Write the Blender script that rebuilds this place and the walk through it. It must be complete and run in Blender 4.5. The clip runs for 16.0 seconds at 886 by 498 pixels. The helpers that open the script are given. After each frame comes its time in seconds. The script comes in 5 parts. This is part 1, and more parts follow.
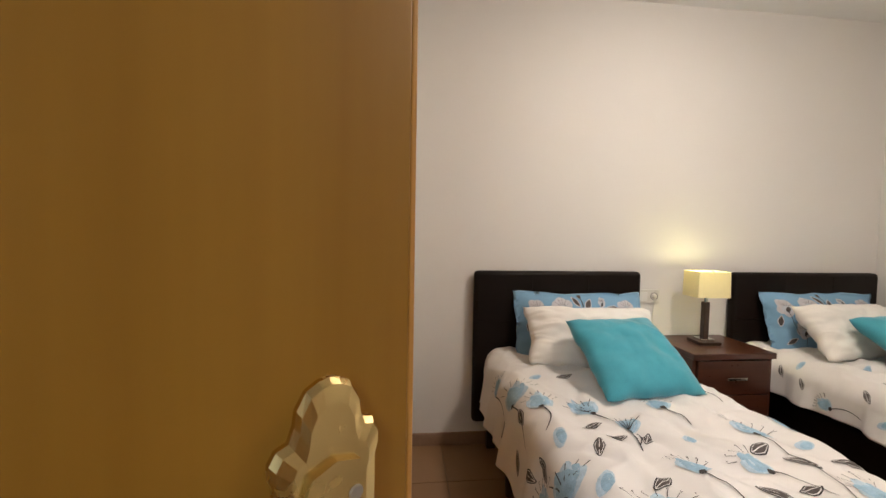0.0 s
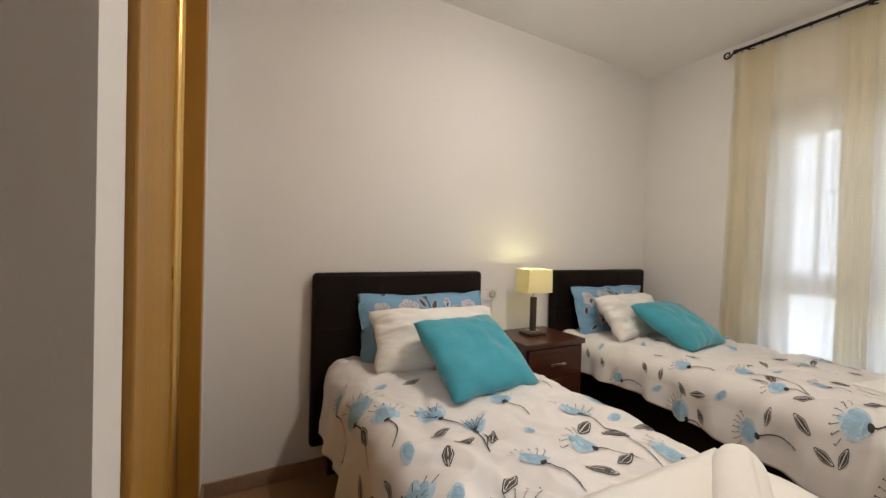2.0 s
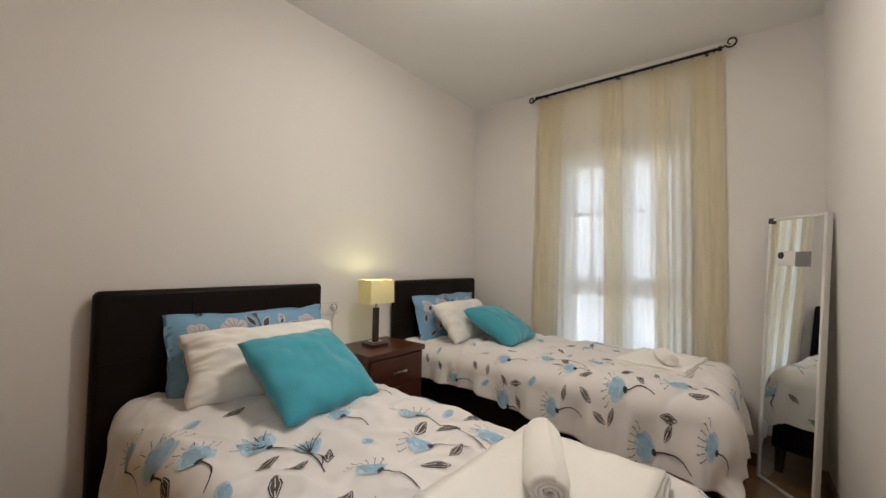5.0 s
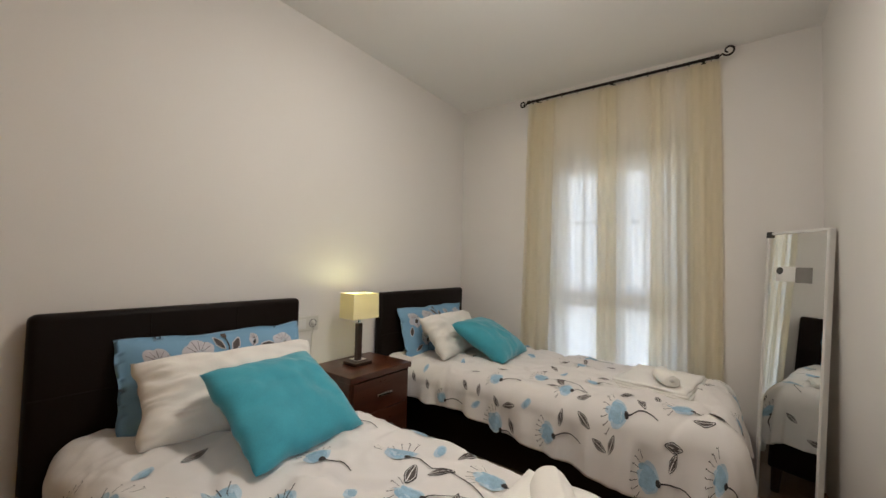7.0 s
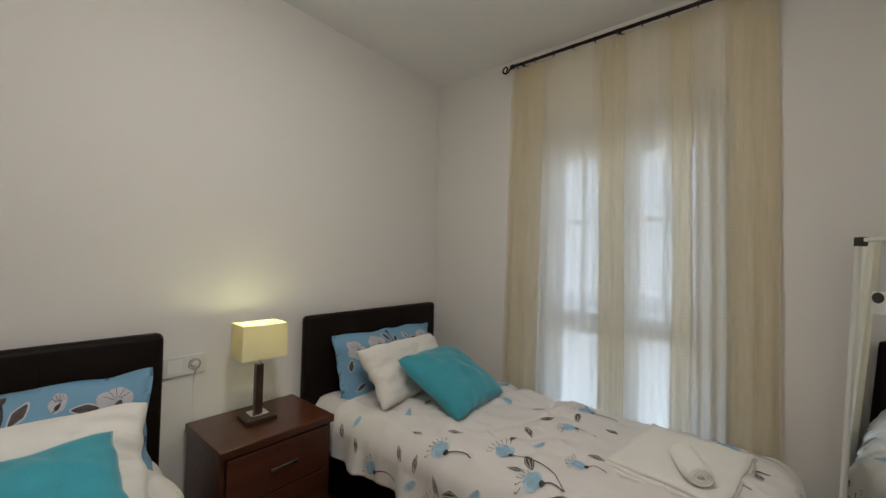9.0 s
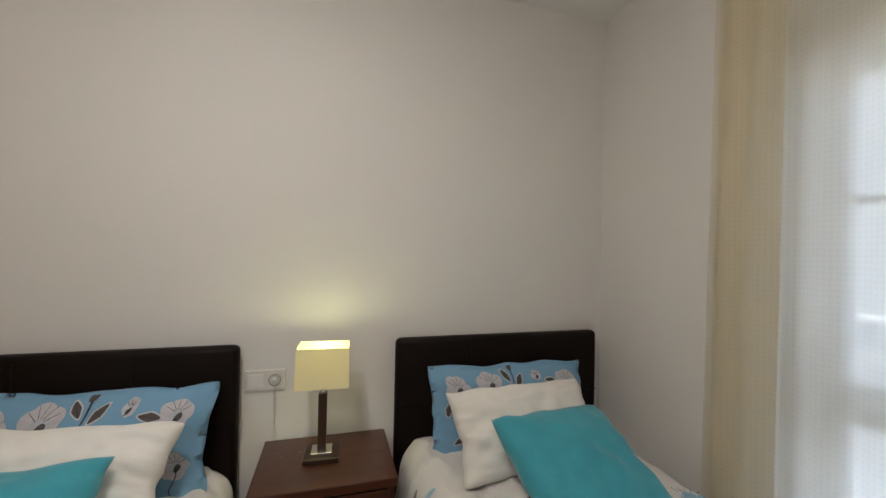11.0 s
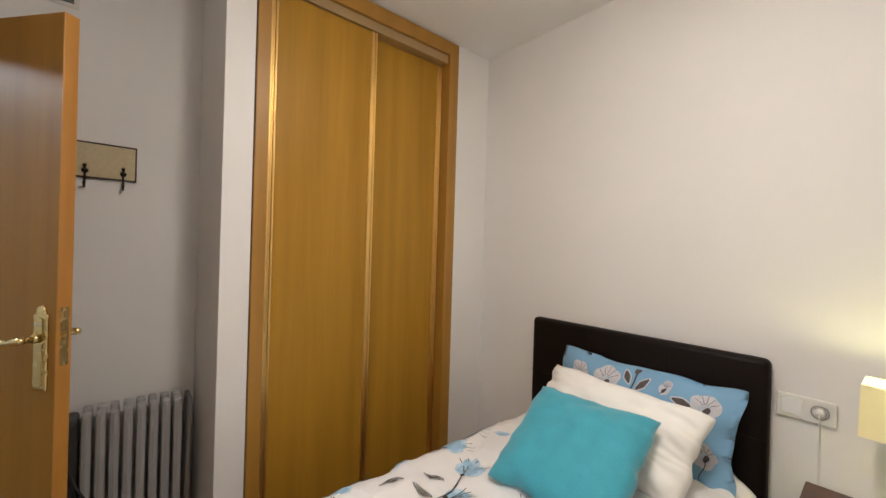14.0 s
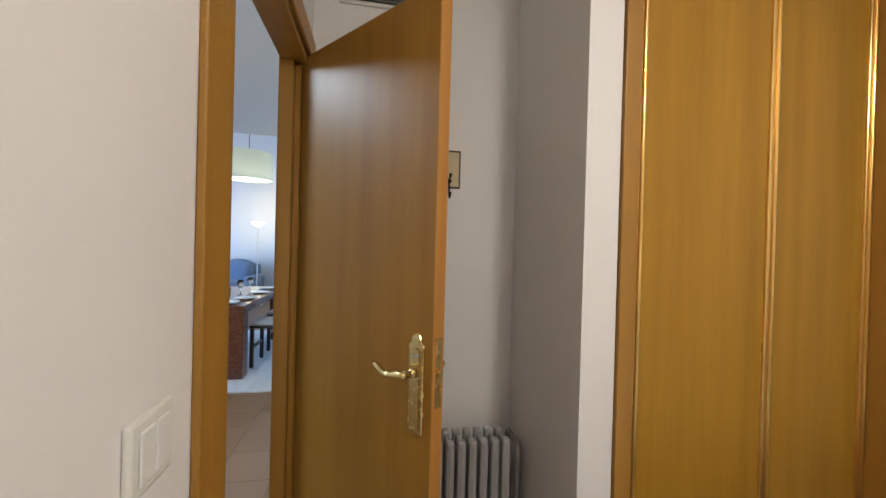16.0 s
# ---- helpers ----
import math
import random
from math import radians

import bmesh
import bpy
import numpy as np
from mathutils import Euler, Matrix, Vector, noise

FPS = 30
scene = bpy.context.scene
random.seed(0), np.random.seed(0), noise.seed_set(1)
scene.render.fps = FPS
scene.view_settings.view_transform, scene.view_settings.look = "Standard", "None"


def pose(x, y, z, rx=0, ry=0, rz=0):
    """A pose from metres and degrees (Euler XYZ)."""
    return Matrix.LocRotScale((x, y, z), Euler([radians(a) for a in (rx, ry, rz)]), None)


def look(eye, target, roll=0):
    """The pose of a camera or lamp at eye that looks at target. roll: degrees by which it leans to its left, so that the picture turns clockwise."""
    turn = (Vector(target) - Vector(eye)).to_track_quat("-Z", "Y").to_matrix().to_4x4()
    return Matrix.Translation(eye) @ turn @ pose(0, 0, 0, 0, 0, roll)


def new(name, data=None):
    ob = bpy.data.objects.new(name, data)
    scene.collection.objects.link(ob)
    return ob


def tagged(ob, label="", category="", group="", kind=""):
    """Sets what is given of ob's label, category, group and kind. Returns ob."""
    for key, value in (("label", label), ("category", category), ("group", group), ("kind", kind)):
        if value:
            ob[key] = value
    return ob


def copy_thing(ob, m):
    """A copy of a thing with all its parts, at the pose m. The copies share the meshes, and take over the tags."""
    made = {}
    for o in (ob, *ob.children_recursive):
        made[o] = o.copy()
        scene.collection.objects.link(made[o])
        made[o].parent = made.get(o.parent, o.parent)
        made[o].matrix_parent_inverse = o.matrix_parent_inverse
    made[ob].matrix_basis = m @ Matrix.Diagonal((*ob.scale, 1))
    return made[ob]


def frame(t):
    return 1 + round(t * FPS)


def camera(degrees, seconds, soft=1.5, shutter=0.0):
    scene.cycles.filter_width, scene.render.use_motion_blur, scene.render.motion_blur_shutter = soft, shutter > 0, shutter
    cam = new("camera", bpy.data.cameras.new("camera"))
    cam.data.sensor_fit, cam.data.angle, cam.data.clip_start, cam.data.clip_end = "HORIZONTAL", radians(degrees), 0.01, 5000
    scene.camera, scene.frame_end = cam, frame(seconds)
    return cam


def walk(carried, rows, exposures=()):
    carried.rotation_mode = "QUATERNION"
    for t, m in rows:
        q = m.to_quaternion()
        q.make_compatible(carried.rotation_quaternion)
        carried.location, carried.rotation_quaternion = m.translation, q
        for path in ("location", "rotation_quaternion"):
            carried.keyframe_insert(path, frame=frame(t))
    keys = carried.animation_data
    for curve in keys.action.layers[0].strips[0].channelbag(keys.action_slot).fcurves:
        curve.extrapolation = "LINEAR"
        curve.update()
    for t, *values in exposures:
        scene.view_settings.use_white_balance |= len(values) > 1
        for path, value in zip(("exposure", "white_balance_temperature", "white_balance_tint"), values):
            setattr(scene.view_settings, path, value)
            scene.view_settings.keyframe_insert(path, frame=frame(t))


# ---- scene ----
cam = camera(98.9, 16.0)
PATH = [
    (0, (0.054, -2.145, 1.239), (0.261, -0.158, 1.149), 1.0),
    (0.5, (0.094, -2.071, 1.203), (0.502, -0.115, 1.128), 1.0),
    (1, (0.118, -2.033, 1.17), (0.689, -0.117, 1.122), 1.2),
    (1.5, (0.124, -2.001, 1.199), (0.877, -0.149, 1.138), 1.4),
    (2, (0.125, -1.988, 1.191), (1.077, -0.23, 1.159), 1.7),
    (2.5, (0.144, -2.009, 1.17), (1.231, -0.331, 1.176), 1.3),
    (3, (0.15, -2.013, 1.186), (1.36, -0.42, 1.185), 1.6),
    (3.5, (0.147, -2.011, 1.183), (1.477, -0.517, 1.195), 1.6),
    (4, (0.168, -2.026, 1.178), (1.592, -0.621, 1.2), 1.7),
    (4.5, (0.156, -2.012, 1.159), (1.667, -0.702, 1.206), 1.3),
    (6.8, (0.189, -1.947, 1.231), (1.795, -0.757, 1.307), 1.3),
    (7, (0.243, -1.882, 1.232), (1.856, -0.702, 1.306), 1.5),
    (7.5, (0.391, -1.772, 1.257), (2.011, -0.601, 1.327), 1.5),
    (8, (0.582, -1.713, 1.28), (2.213, -0.558, 1.352), 1.5),
    (8.2, (0.659, -1.697, 1.296), (2.289, -0.541, 1.365), 1.4),
    (9.25, (1.115, -1.85, 1.35), (2.62, -0.53, 1.387), 1.4),
    (10.3, (1.558, -1.636, 1.378), (2.874, -0.13, 1.392), 1.5),
    (10.5, (1.625, -1.638, 1.409), (2.734, 0.026, 1.409), 1.6),
    (11, (1.77, -1.648, 1.393), (2.331, 0.271, 1.411), 1.2),
    (11.5, (1.86, -1.653, 1.368), (1.763, 0.344, 1.383), 1.6),
    (12, (1.91, -1.638, 1.348), (1.372, 0.289, 1.36), 1.7),
    (12.5, (1.89, -1.665, 1.367), (1.036, 0.145, 1.367), 1.7),
    (13, (1.825, -1.709, 1.37), (0.733, -0.034, 1.373), 1.8),
    (13.5, (1.775, -1.749, 1.375), (0.45, -0.255, 1.377), 1.7),
    (14, (1.695, -1.791, 1.382), (0.181, -0.497, 1.377), 1.7),
    (14.5, (1.567, -1.833, 1.385), (-0.1, -0.73, 1.374), 1.8),
    (15, (1.383, -1.903, 1.402), (-0.403, -1.003, 1.39), 1.8),
    (15.5, (1.185, -1.976, 1.406), (-0.702, -1.315, 1.373), 2.0),
    (16, (0.998, -2.084, 1.398), (-0.969, -1.723, 1.384), 1.5),
]
EXPOSURES = [(0.0, 2.65, 6550, 9), (1.0, 2.65, 6450, 8), (2.0, 2.4, 6450, 8), (3.5, 2.2, 6400, 7), (4.5, 2.25, 6350, 7), (7.0, 2.15, 6250, 6), (8.0, 2.1, 6200, 5), (10.3, 1.5, 5850, 2),
             (10.6, 1.58, 5850, 2), (11.0, 1.95, 6100, 5), (11.5, 2.5, 6200, 8), (12.5, 2.53, 6250, 8), (13.5, 2.48, 6250, 8), (14.0, 2.6, 6250, 8), (14.5, 2.8, 6150, 6), (15.0, 2.86, 6100, 6), (16.0, 2.72, 6200, 6)]
walk(cam, [(t, look(e, g, r)) for t, e, g, r in PATH], EXPOSURES)

# ---- world, sun, large lights ----
world = bpy.data.worlds.new("world")
scene.world = world
world.use_nodes = True
sky = world.node_tree.nodes.new("ShaderNodeTexSky")
sky.sky_type, sky.sun_disc = "NISHITA", False
sky.sun_elevation, sky.sun_rotation = radians(50), radians(-11)
world.node_tree.links.new(sky.outputs[0], world.node_tree.nodes["Background"].inputs[0])
world.node_tree.nodes["Background"].inputs[1].default_value = 0.15


def lamp(name, kind, where, energy, color, size=0.1):
    data = bpy.data.lights.new(name, kind)
    data.energy, data.color = energy, color
    if kind == "POINT":
        data.shadow_soft_size = size
    if kind == "AREA":
        data.shape, data.size = "DISK", size
    ob = new(name, data)
    ob.matrix_world = where
    return ob


sun = lamp("sun", "SUN", look((-5, 20, 24), (0, 0, 0)), 5.0, (1.0, 0.95, 0.87))
sun.data.angle = radians(0.53)
CEILING_LAMP = (1.42, -1.3, 2.6)
lamp("ceiling_bulb", "POINT", pose(1.42, -1.3, 2.42), 2.75, (1.0, 0.885, 0.79), 0.1)
lamp("ceiling_panel", "AREA", pose(1.42, -1.3, 2.515), 2.35, (1.0, 0.885, 0.79), 0.24)
lamp("bedside_bulb", "POINT", pose(1.75, -0.19, 1.017), 0.18, (0.94, 0.97, 0.56), 0.02)
lamp("hall_bulb", "AREA", pose(-0.78, -3.66, 2.53), 5.5, (0.75, 0.87, 1.0), 0.45)
lamp("floor_lamp_bulb", "POINT", pose(-7.9, -4.58, 1.93), 3.5, (1.0, 0.82, 0.5), 0.05)
# Added unseen area lamp, standing in for the living room's blue daylight.
living_fill = lamp("living_daylight_fill", "AREA", pose(-6.2, -7.38, 1.5, -90, 0, 180), 15, (0.14, 0.42, 1.0), 2.4)

# ---- materials ----


def mat(name, color, rough=0.6, metal=0.0, vary=0.08, scale=6.0, grain=60.0, bump=0.15, stretch=(1, 1, 1), sheen=0.0, coat=0.0, depth=0.003, per=0.0):
    """A surface with broad variation, fine grain and relief, in metres of the object's own space."""
    m = bpy.data.materials.new(name)
    m.use_nodes = True
    nt = m.node_tree
    p = nt.nodes["Principled BSDF"]
    co = nt.nodes.new("ShaderNodeTexCoord")
    mp = nt.nodes.new("ShaderNodeMapping")
    mp.inputs["Scale"].default_value = stretch
    nt.links.new(co.outputs["Object"], mp.inputs[0])
    big = nt.nodes.new("ShaderNodeTexNoise")
    big.inputs["Scale"].default_value, big.inputs["Detail"].default_value = scale, 4
    fine = nt.nodes.new("ShaderNodeTexNoise")
    fine.inputs["Scale"].default_value, fine.inputs["Detail"].default_value = grain, 6
    for n in (big, fine):
        nt.links.new(mp.outputs[0], n.inputs["Vector"])
    both = nt.nodes.new("ShaderNodeMath")
    both.operation = "ADD"
    nt.links.new(big.outputs[0], both.inputs[0])
    nt.links.new(fine.outputs[0], both.inputs[1])
    ramp = nt.nodes.new("ShaderNodeMapRange")
    ramp.inputs[1].default_value, ramp.inputs[2].default_value = 0.6, 1.4
    ramp.inputs[3].default_value, ramp.inputs[4].default_value = 1 - vary, 1 + vary
    nt.links.new(both.outputs[0], ramp.inputs[0])
    value = ramp.outputs[0]
    if per:
        info = nt.nodes.new("ShaderNodeObjectInfo")
        span = nt.nodes.new("ShaderNodeMapRange")
        span.inputs[3].default_value, span.inputs[4].default_value = 1 - per, 1 + per
        nt.links.new(info.outputs["Random"], span.inputs[0])
        times = nt.nodes.new("ShaderNodeMath")
        times.operation = "MULTIPLY"
        nt.links.new(value, times.inputs[0])
        nt.links.new(span.outputs[0], times.inputs[1])
        value = times.outputs[0]
    tone = nt.nodes.new("ShaderNodeVectorMath")
    tone.operation = "SCALE"
    tone.inputs[0].default_value = color
    nt.links.new(value, tone.inputs["Scale"])
    nt.links.new(tone.outputs[0], p.inputs["Base Color"])
    p.inputs["Roughness"].default_value, p.inputs["Metallic"].default_value = rough, metal
    rr = nt.nodes.new("ShaderNodeMapRange")
    rr.inputs[3].default_value, rr.inputs[4].default_value = max(rough - 0.07, 0.02), min(rough + 0.07, 1)
    nt.links.new(fine.outputs[0], rr.inputs[0])
    nt.links.new(rr.outputs[0], p.inputs["Roughness"])
    if sheen:
        p.inputs["Sheen Weight"].default_value, p.inputs["Sheen Roughness"].default_value = sheen, 0.4
    if coat:
        p.inputs["Coat Weight"].default_value, p.inputs["Coat Roughness"].default_value = coat, 0.12
    if bump:
        b = nt.nodes.new("ShaderNodeBump")
        b.inputs["Strength"].default_value, b.inputs["Distance"].default_value = bump, depth
        nt.links.new(fine.outputs[0], b.inputs["Height"])
        nt.links.new(b.outputs[0], p.inputs["Normal"])
    return m


def wood(name, dark, light, rough=0.35, along="z", coat=0.0, fine=14.0):
    """Straight-grained veneer: long streaks along one axis over broad figure."""
    m = mat(name, light, rough, vary=0.0, bump=0.0, coat=coat)
    nt = m.node_tree
    p = nt.nodes["Principled BSDF"]
    co = nt.nodes.new("ShaderNodeTexCoord")
    mp = nt.nodes.new("ShaderNodeMapping")
    k = [fine] * 3
    k["xyz".index(along)] = fine * 0.05
    mp.inputs["Scale"].default_value = k
    nt.links.new(co.outputs["Object"], mp.inputs[0])
    a = nt.nodes.new("ShaderNodeTexNoise")
    a.inputs["Scale"].default_value, a.inputs["Detail"].default_value, a.inputs["Roughness"].default_value = 1.0, 4, 0.55
    b = nt.nodes.new("ShaderNodeTexNoise")
    b.inputs["Scale"].default_value, b.inputs["Detail"].default_value = 9.0, 3
    for n in (a, b):
        nt.links.new(mp.outputs[0], n.inputs["Vector"])
    mixed = nt.nodes.new("ShaderNodeMath")
    mixed.operation = "MULTIPLY_ADD"
    mixed.inputs[1].default_value = 0.15
    nt.links.new(b.outputs[0], mixed.inputs[0])
    nt.links.new(a.outputs[0], mixed.inputs[2])
    ramp = nt.nodes.new("ShaderNodeValToRGB")
    ramp.color_ramp.elements[0].position, ramp.color_ramp.elements[1].position = 0.35, 0.8
    ramp.color_ramp.elements[0].color, ramp.color_ramp.elements[1].color = (*dark, 1), (*light, 1)
    nt.links.new(mixed.outputs[0], ramp.inputs[0])
    nt.links.new(ramp.outputs[0], p.inputs["Base Color"])
    return m


def cloth(name, color, through_light, clear=0.0, weave=900.0, ribs=0.0):
    """Thin woven fabric that lets some light through, and a little sight where clear is above 0."""
    m = mat(name, color, 0.9, vary=0.05, scale=5, grain=weave, bump=0.2, depth=0.001)
    nt = m.node_tree
    p, out = nt.nodes["Principled BSDF"], nt.nodes["Material Output"]
    tr = nt.nodes.new("ShaderNodeBsdfTranslucent")
    tr.inputs[0].default_value = (*color, 1)
    mx = nt.nodes.new("ShaderNodeMixShader")
    mx.inputs[0].default_value = through_light
    nt.links.new(p.outputs[0], mx.inputs[1])
    nt.links.new(tr.outputs[0], mx.inputs[2])
    last = mx
    if ribs:
        bands = []
        for axis, scale in (("Z", 20.0), ("Y", 24.0)):
            wv = nt.nodes.new("ShaderNodeTexWave")
            wv.bands_direction, wv.wave_profile = axis, "SIN"
            wv.inputs["Scale"].default_value = scale
            nt.links.new(nt.nodes["Texture Coordinate"].outputs["Object"], wv.inputs["Vector"])
            bands.append(wv)
        net = nt.nodes.new("ShaderNodeMath")
        net.operation = "MULTIPLY"
        nt.links.new(bands[0].outputs["Fac"], net.inputs[0])
        nt.links.new(bands[1].outputs["Fac"], net.inputs[1])
        opening = nt.nodes.new("ShaderNodeMapRange")
        opening.inputs[3].default_value, opening.inputs[4].default_value = clear - ribs / 2, clear + ribs
        nt.links.new(net.outputs[0], opening.inputs[0])
    if clear:
        see = nt.nodes.new("ShaderNodeBsdfTransparent")
        see.inputs[0].default_value = (1, 1, 1, 1)
        last = nt.nodes.new("ShaderNodeMixShader")
        last.inputs[0].default_value = clear
        if ribs:
            nt.links.new(opening.outputs[0], last.inputs[0])
        nt.links.new(mx.outputs[0], last.inputs[1])
        nt.links.new(see.outputs[0], last.inputs[2])
    nt.links.new(last.outputs[0], out.inputs[0])
    return m


def glowing(name, color, strength):
    m = bpy.data.materials.new(name)
    m.use_nodes = True
    p = m.node_tree.nodes["Principled BSDF"]
    p.inputs["Base Color"].default_value = (*color, 1)
    p.inputs["Emission Color"].default_value, p.inputs["Emission Strength"].default_value = (*color, 1), strength
    return m


def glass(name, tint=(1, 1, 1), rough=0.0):
    m = bpy.data.materials.new(name)
    m.use_nodes = True
    p = m.node_tree.nodes["Principled BSDF"]
    p.inputs["Base Color"].default_value = (*tint, 1)
    p.inputs["Transmission Weight"].default_value, p.inputs["Roughness"].default_value, p.inputs["IOR"].default_value = 1, rough, 1.45
    return m


WALL = mat("wall_paint", (0.775, 0.75, 0.724), 0.75, vary=0.015, scale=1.6, grain=140, bump=0.12, depth=0.002)
CEIL = mat("ceiling_paint", (0.86, 0.85, 0.83), 0.85, vary=0.015, scale=1.5, grain=120, bump=0.1, depth=0.002)
TILE = mat("floor_tile_glaze", (0.28, 0.16, 0.08), 0.3, vary=0.05, scale=3, grain=14, bump=0.03, per=0.04)
GROUT = mat("grout", (0.22, 0.155, 0.1), 0.9, vary=0.1)
SKIRT = mat("skirting_tile", (0.3, 0.19, 0.125), 0.4, vary=0.12, scale=9, grain=50, bump=0.05)
OAK = wood("oak_veneer", (0.32, 0.16, 0.014), (0.43, 0.226, 0.024), 0.42, coat=0.0)
OAK.node_tree.nodes["Principled BSDF"].inputs["Specular IOR Level"].default_value = 0.3
DOOR_OAK = wood("door_veneer", (0.257, 0.114, 0.011), (0.337, 0.162, 0.019), 0.45)
DOOR_OAK.node_tree.nodes["Principled BSDF"].inputs["Specular IOR Level"].default_value = 0.28
OAK_EDGE = wood("oak_edging", (0.4, 0.17, 0.03), (0.52, 0.25, 0.05), 0.35)
OAK_DARK = wood("oak_casing", (0.31, 0.15, 0.02), (0.4, 0.2, 0.032), 0.4)
GOLD = mat("gold_aluminium", (0.86, 0.6, 0.22), 0.3, 1.0, vary=0.04, stretch=(1, 1, 0.05), bump=0)
RAIL = mat("bronze_rail", (0.45, 0.32, 0.16), 0.4, 0.5, vary=0.04)
BRASS = mat("polished_brass", (0.66, 0.5, 0.22), 0.26, 1.0, vary=0.08, scale=20, bump=0.08, depth=0.001)
CHROME = mat("chrome", (0.8, 0.8, 0.8), 0.15, 1.0, vary=0.02, bump=0)
STEEL = mat("steel", (0.55, 0.55, 0.55), 0.35, 1.0, vary=0.05)
LEATHER = mat("dark_leather", (0.008, 0.0045, 0.0032), 0.5, vary=0.2, scale=5, grain=160, bump=0.25, depth=0.002)
LEATHER.node_tree.nodes["Principled BSDF"].inputs["Specular IOR Level"].default_value = 0.14
MAHOGANY = wood("mahogany", (0.042, 0.0125, 0.0068), (0.085, 0.026, 0.012), 0.3, along="x", coat=0.2, fine=22)
DARKWOOD = wood("dark_wood", (0.02, 0.009, 0.005), (0.04, 0.017, 0.009), 0.35)
COTTON = mat("white_printed_cotton", (0.77, 0.74, 0.72), 0.85, vary=0.03, scale=9, grain=500, bump=0.2, depth=0.001, sheen=0.15)
PLAIN = mat("white_cotton", (0.85, 0.82, 0.77), 0.85, vary=0.03, scale=9, grain=400, bump=0.2, depth=0.001, sheen=0.15)
TERRY = mat("white_terry", (0.88, 0.86, 0.82), 0.95, vary=0.03, scale=12, grain=260, bump=0.3, depth=0.002, sheen=0.2)
BLUE = mat("blue_cotton", (0.2, 0.38, 0.56), 0.85, vary=0.06, scale=9, grain=500, bump=0.2, depth=0.001, sheen=0.15)
TEAL = mat("teal_velour", (0.055, 0.34, 0.43), 0.8, vary=0.12, scale=16, grain=220, bump=0.35, depth=0.002, sheen=0.45)
SHEET = mat("mattress_cotton", (0.72, 0.7, 0.66), 0.9, vary=0.04)
INK_BLUE = mat("blue_print", (0.32, 0.49, 0.63), 0.85, vary=0.25, scale=40, grain=300, bump=0.1)
INK_DARK = mat("dark_print", (0.045, 0.04, 0.042), 0.85, vary=0.2, grain=300, bump=0.1)
INK_GREY = mat("taupe_print", (0.095, 0.078, 0.073), 0.85, vary=0.25, scale=60, grain=300, bump=0.1)
INK_WASH = mat("pale_blue_print", (0.47, 0.6, 0.7), 0.85, vary=0.25, scale=50, grain=300, bump=0.1)
INK_MIST = mat("misty_print", (0.5, 0.53, 0.58), 0.85, vary=0.2, scale=40, grain=300, bump=0.1)
INK_PALE = mat("pale_print", (0.56, 0.54, 0.57), 0.85, vary=0.15, scale=40, grain=300, bump=0.1)
CURTAIN = cloth("cream_voile", (0.97, 0.94, 0.86), 0.9, 0.14, ribs=0.03)
SHADE = cloth("cream_lampshade", (0.93, 0.85, 0.52), 0.13)
IRON = mat("black_iron", (0.02, 0.016, 0.014), 0.5, 0.7, vary=0.2, grain=90, bump=0.3)
WHITE = mat("white_lacquer", (0.78, 0.77, 0.74), 0.35, vary=0.02)
PLASTIC = mat("white_plastic", (0.72, 0.7, 0.65), 0.4, vary=0.02)
DARK_PLASTIC = mat("dark_plastic", (0.03, 0.03, 0.03), 0.45, vary=0.1)
ENAMEL = mat("radiator_enamel", (0.38, 0.37, 0.36), 0.42, vary=0.04, scale=12)
GREY = mat("grey_metal", (0.25, 0.24, 0.23), 0.5, 0.3, vary=0.06)
MIRROR = bpy.data.materials.new("mirror_silver")
MIRROR.use_nodes = True
MIRROR.node_tree.nodes["Principled BSDF"].inputs["Base Color"].default_value = (0.86, 0.88, 0.87, 1)
MIRROR.node_tree.nodes["Principled BSDF"].inputs["Metallic"].default_value = 1
MIRROR.node_tree.nodes["Principled BSDF"].inputs["Roughness"].default_value = 0.01
CREAM = mat("cream_board", (0.55, 0.45, 0.27), 0.6, vary=0.12, scale=10)
GLASS = glass("window_glass")
CRYSTAL = glass("drinking_glass", (0.95, 0.98, 1))

# ---- building helpers ----


def link_mesh(name, bm, material, smooth=False):
    me = bpy.data.meshes.new(name)
    bm.to_mesh(me)
    bm.free()
    for m in material if isinstance(material, (list, tuple)) else [material]:
        me.materials.append(m)
    if smooth:
        me.shade_smooth()
    return me


def part(name, bm, material, parent=None, label="", smooth=False):
    """Links a bmesh as one mesh object, under a thing or part if given."""
    ob = new(name, link_mesh(name, bm, material, smooth))
    if parent:
        ob.parent = parent
    return tagged(ob, label)


def thing(name, label, category, m=None, group="", kind=""):
    ob = new(name)
    ob.empty_display_size = 0.05
    if m:
        ob.matrix_world = m
    return tagged(ob, label, category, group, kind)


def box(bm, x0, x1, y0, y1, z0, z1, bevel=0.0, segments=2):
    got = bmesh.ops.create_cube(bm, size=1, matrix=Matrix.LocRotScale(((x0 + x1) / 2, (y0 + y1) / 2, (z0 + z1) / 2), None, (abs(x1 - x0), abs(y1 - y0), abs(z1 - z0))))
    if bevel:
        edges = list({e for v in got["verts"] for e in v.link_edges})
        bmesh.ops.bevel(bm, geom=edges, offset=bevel, segments=segments, affect="EDGES", profile=0.5)
    return bm


def solid(*a, **k):
    return box(bmesh.new(), *a, **k)


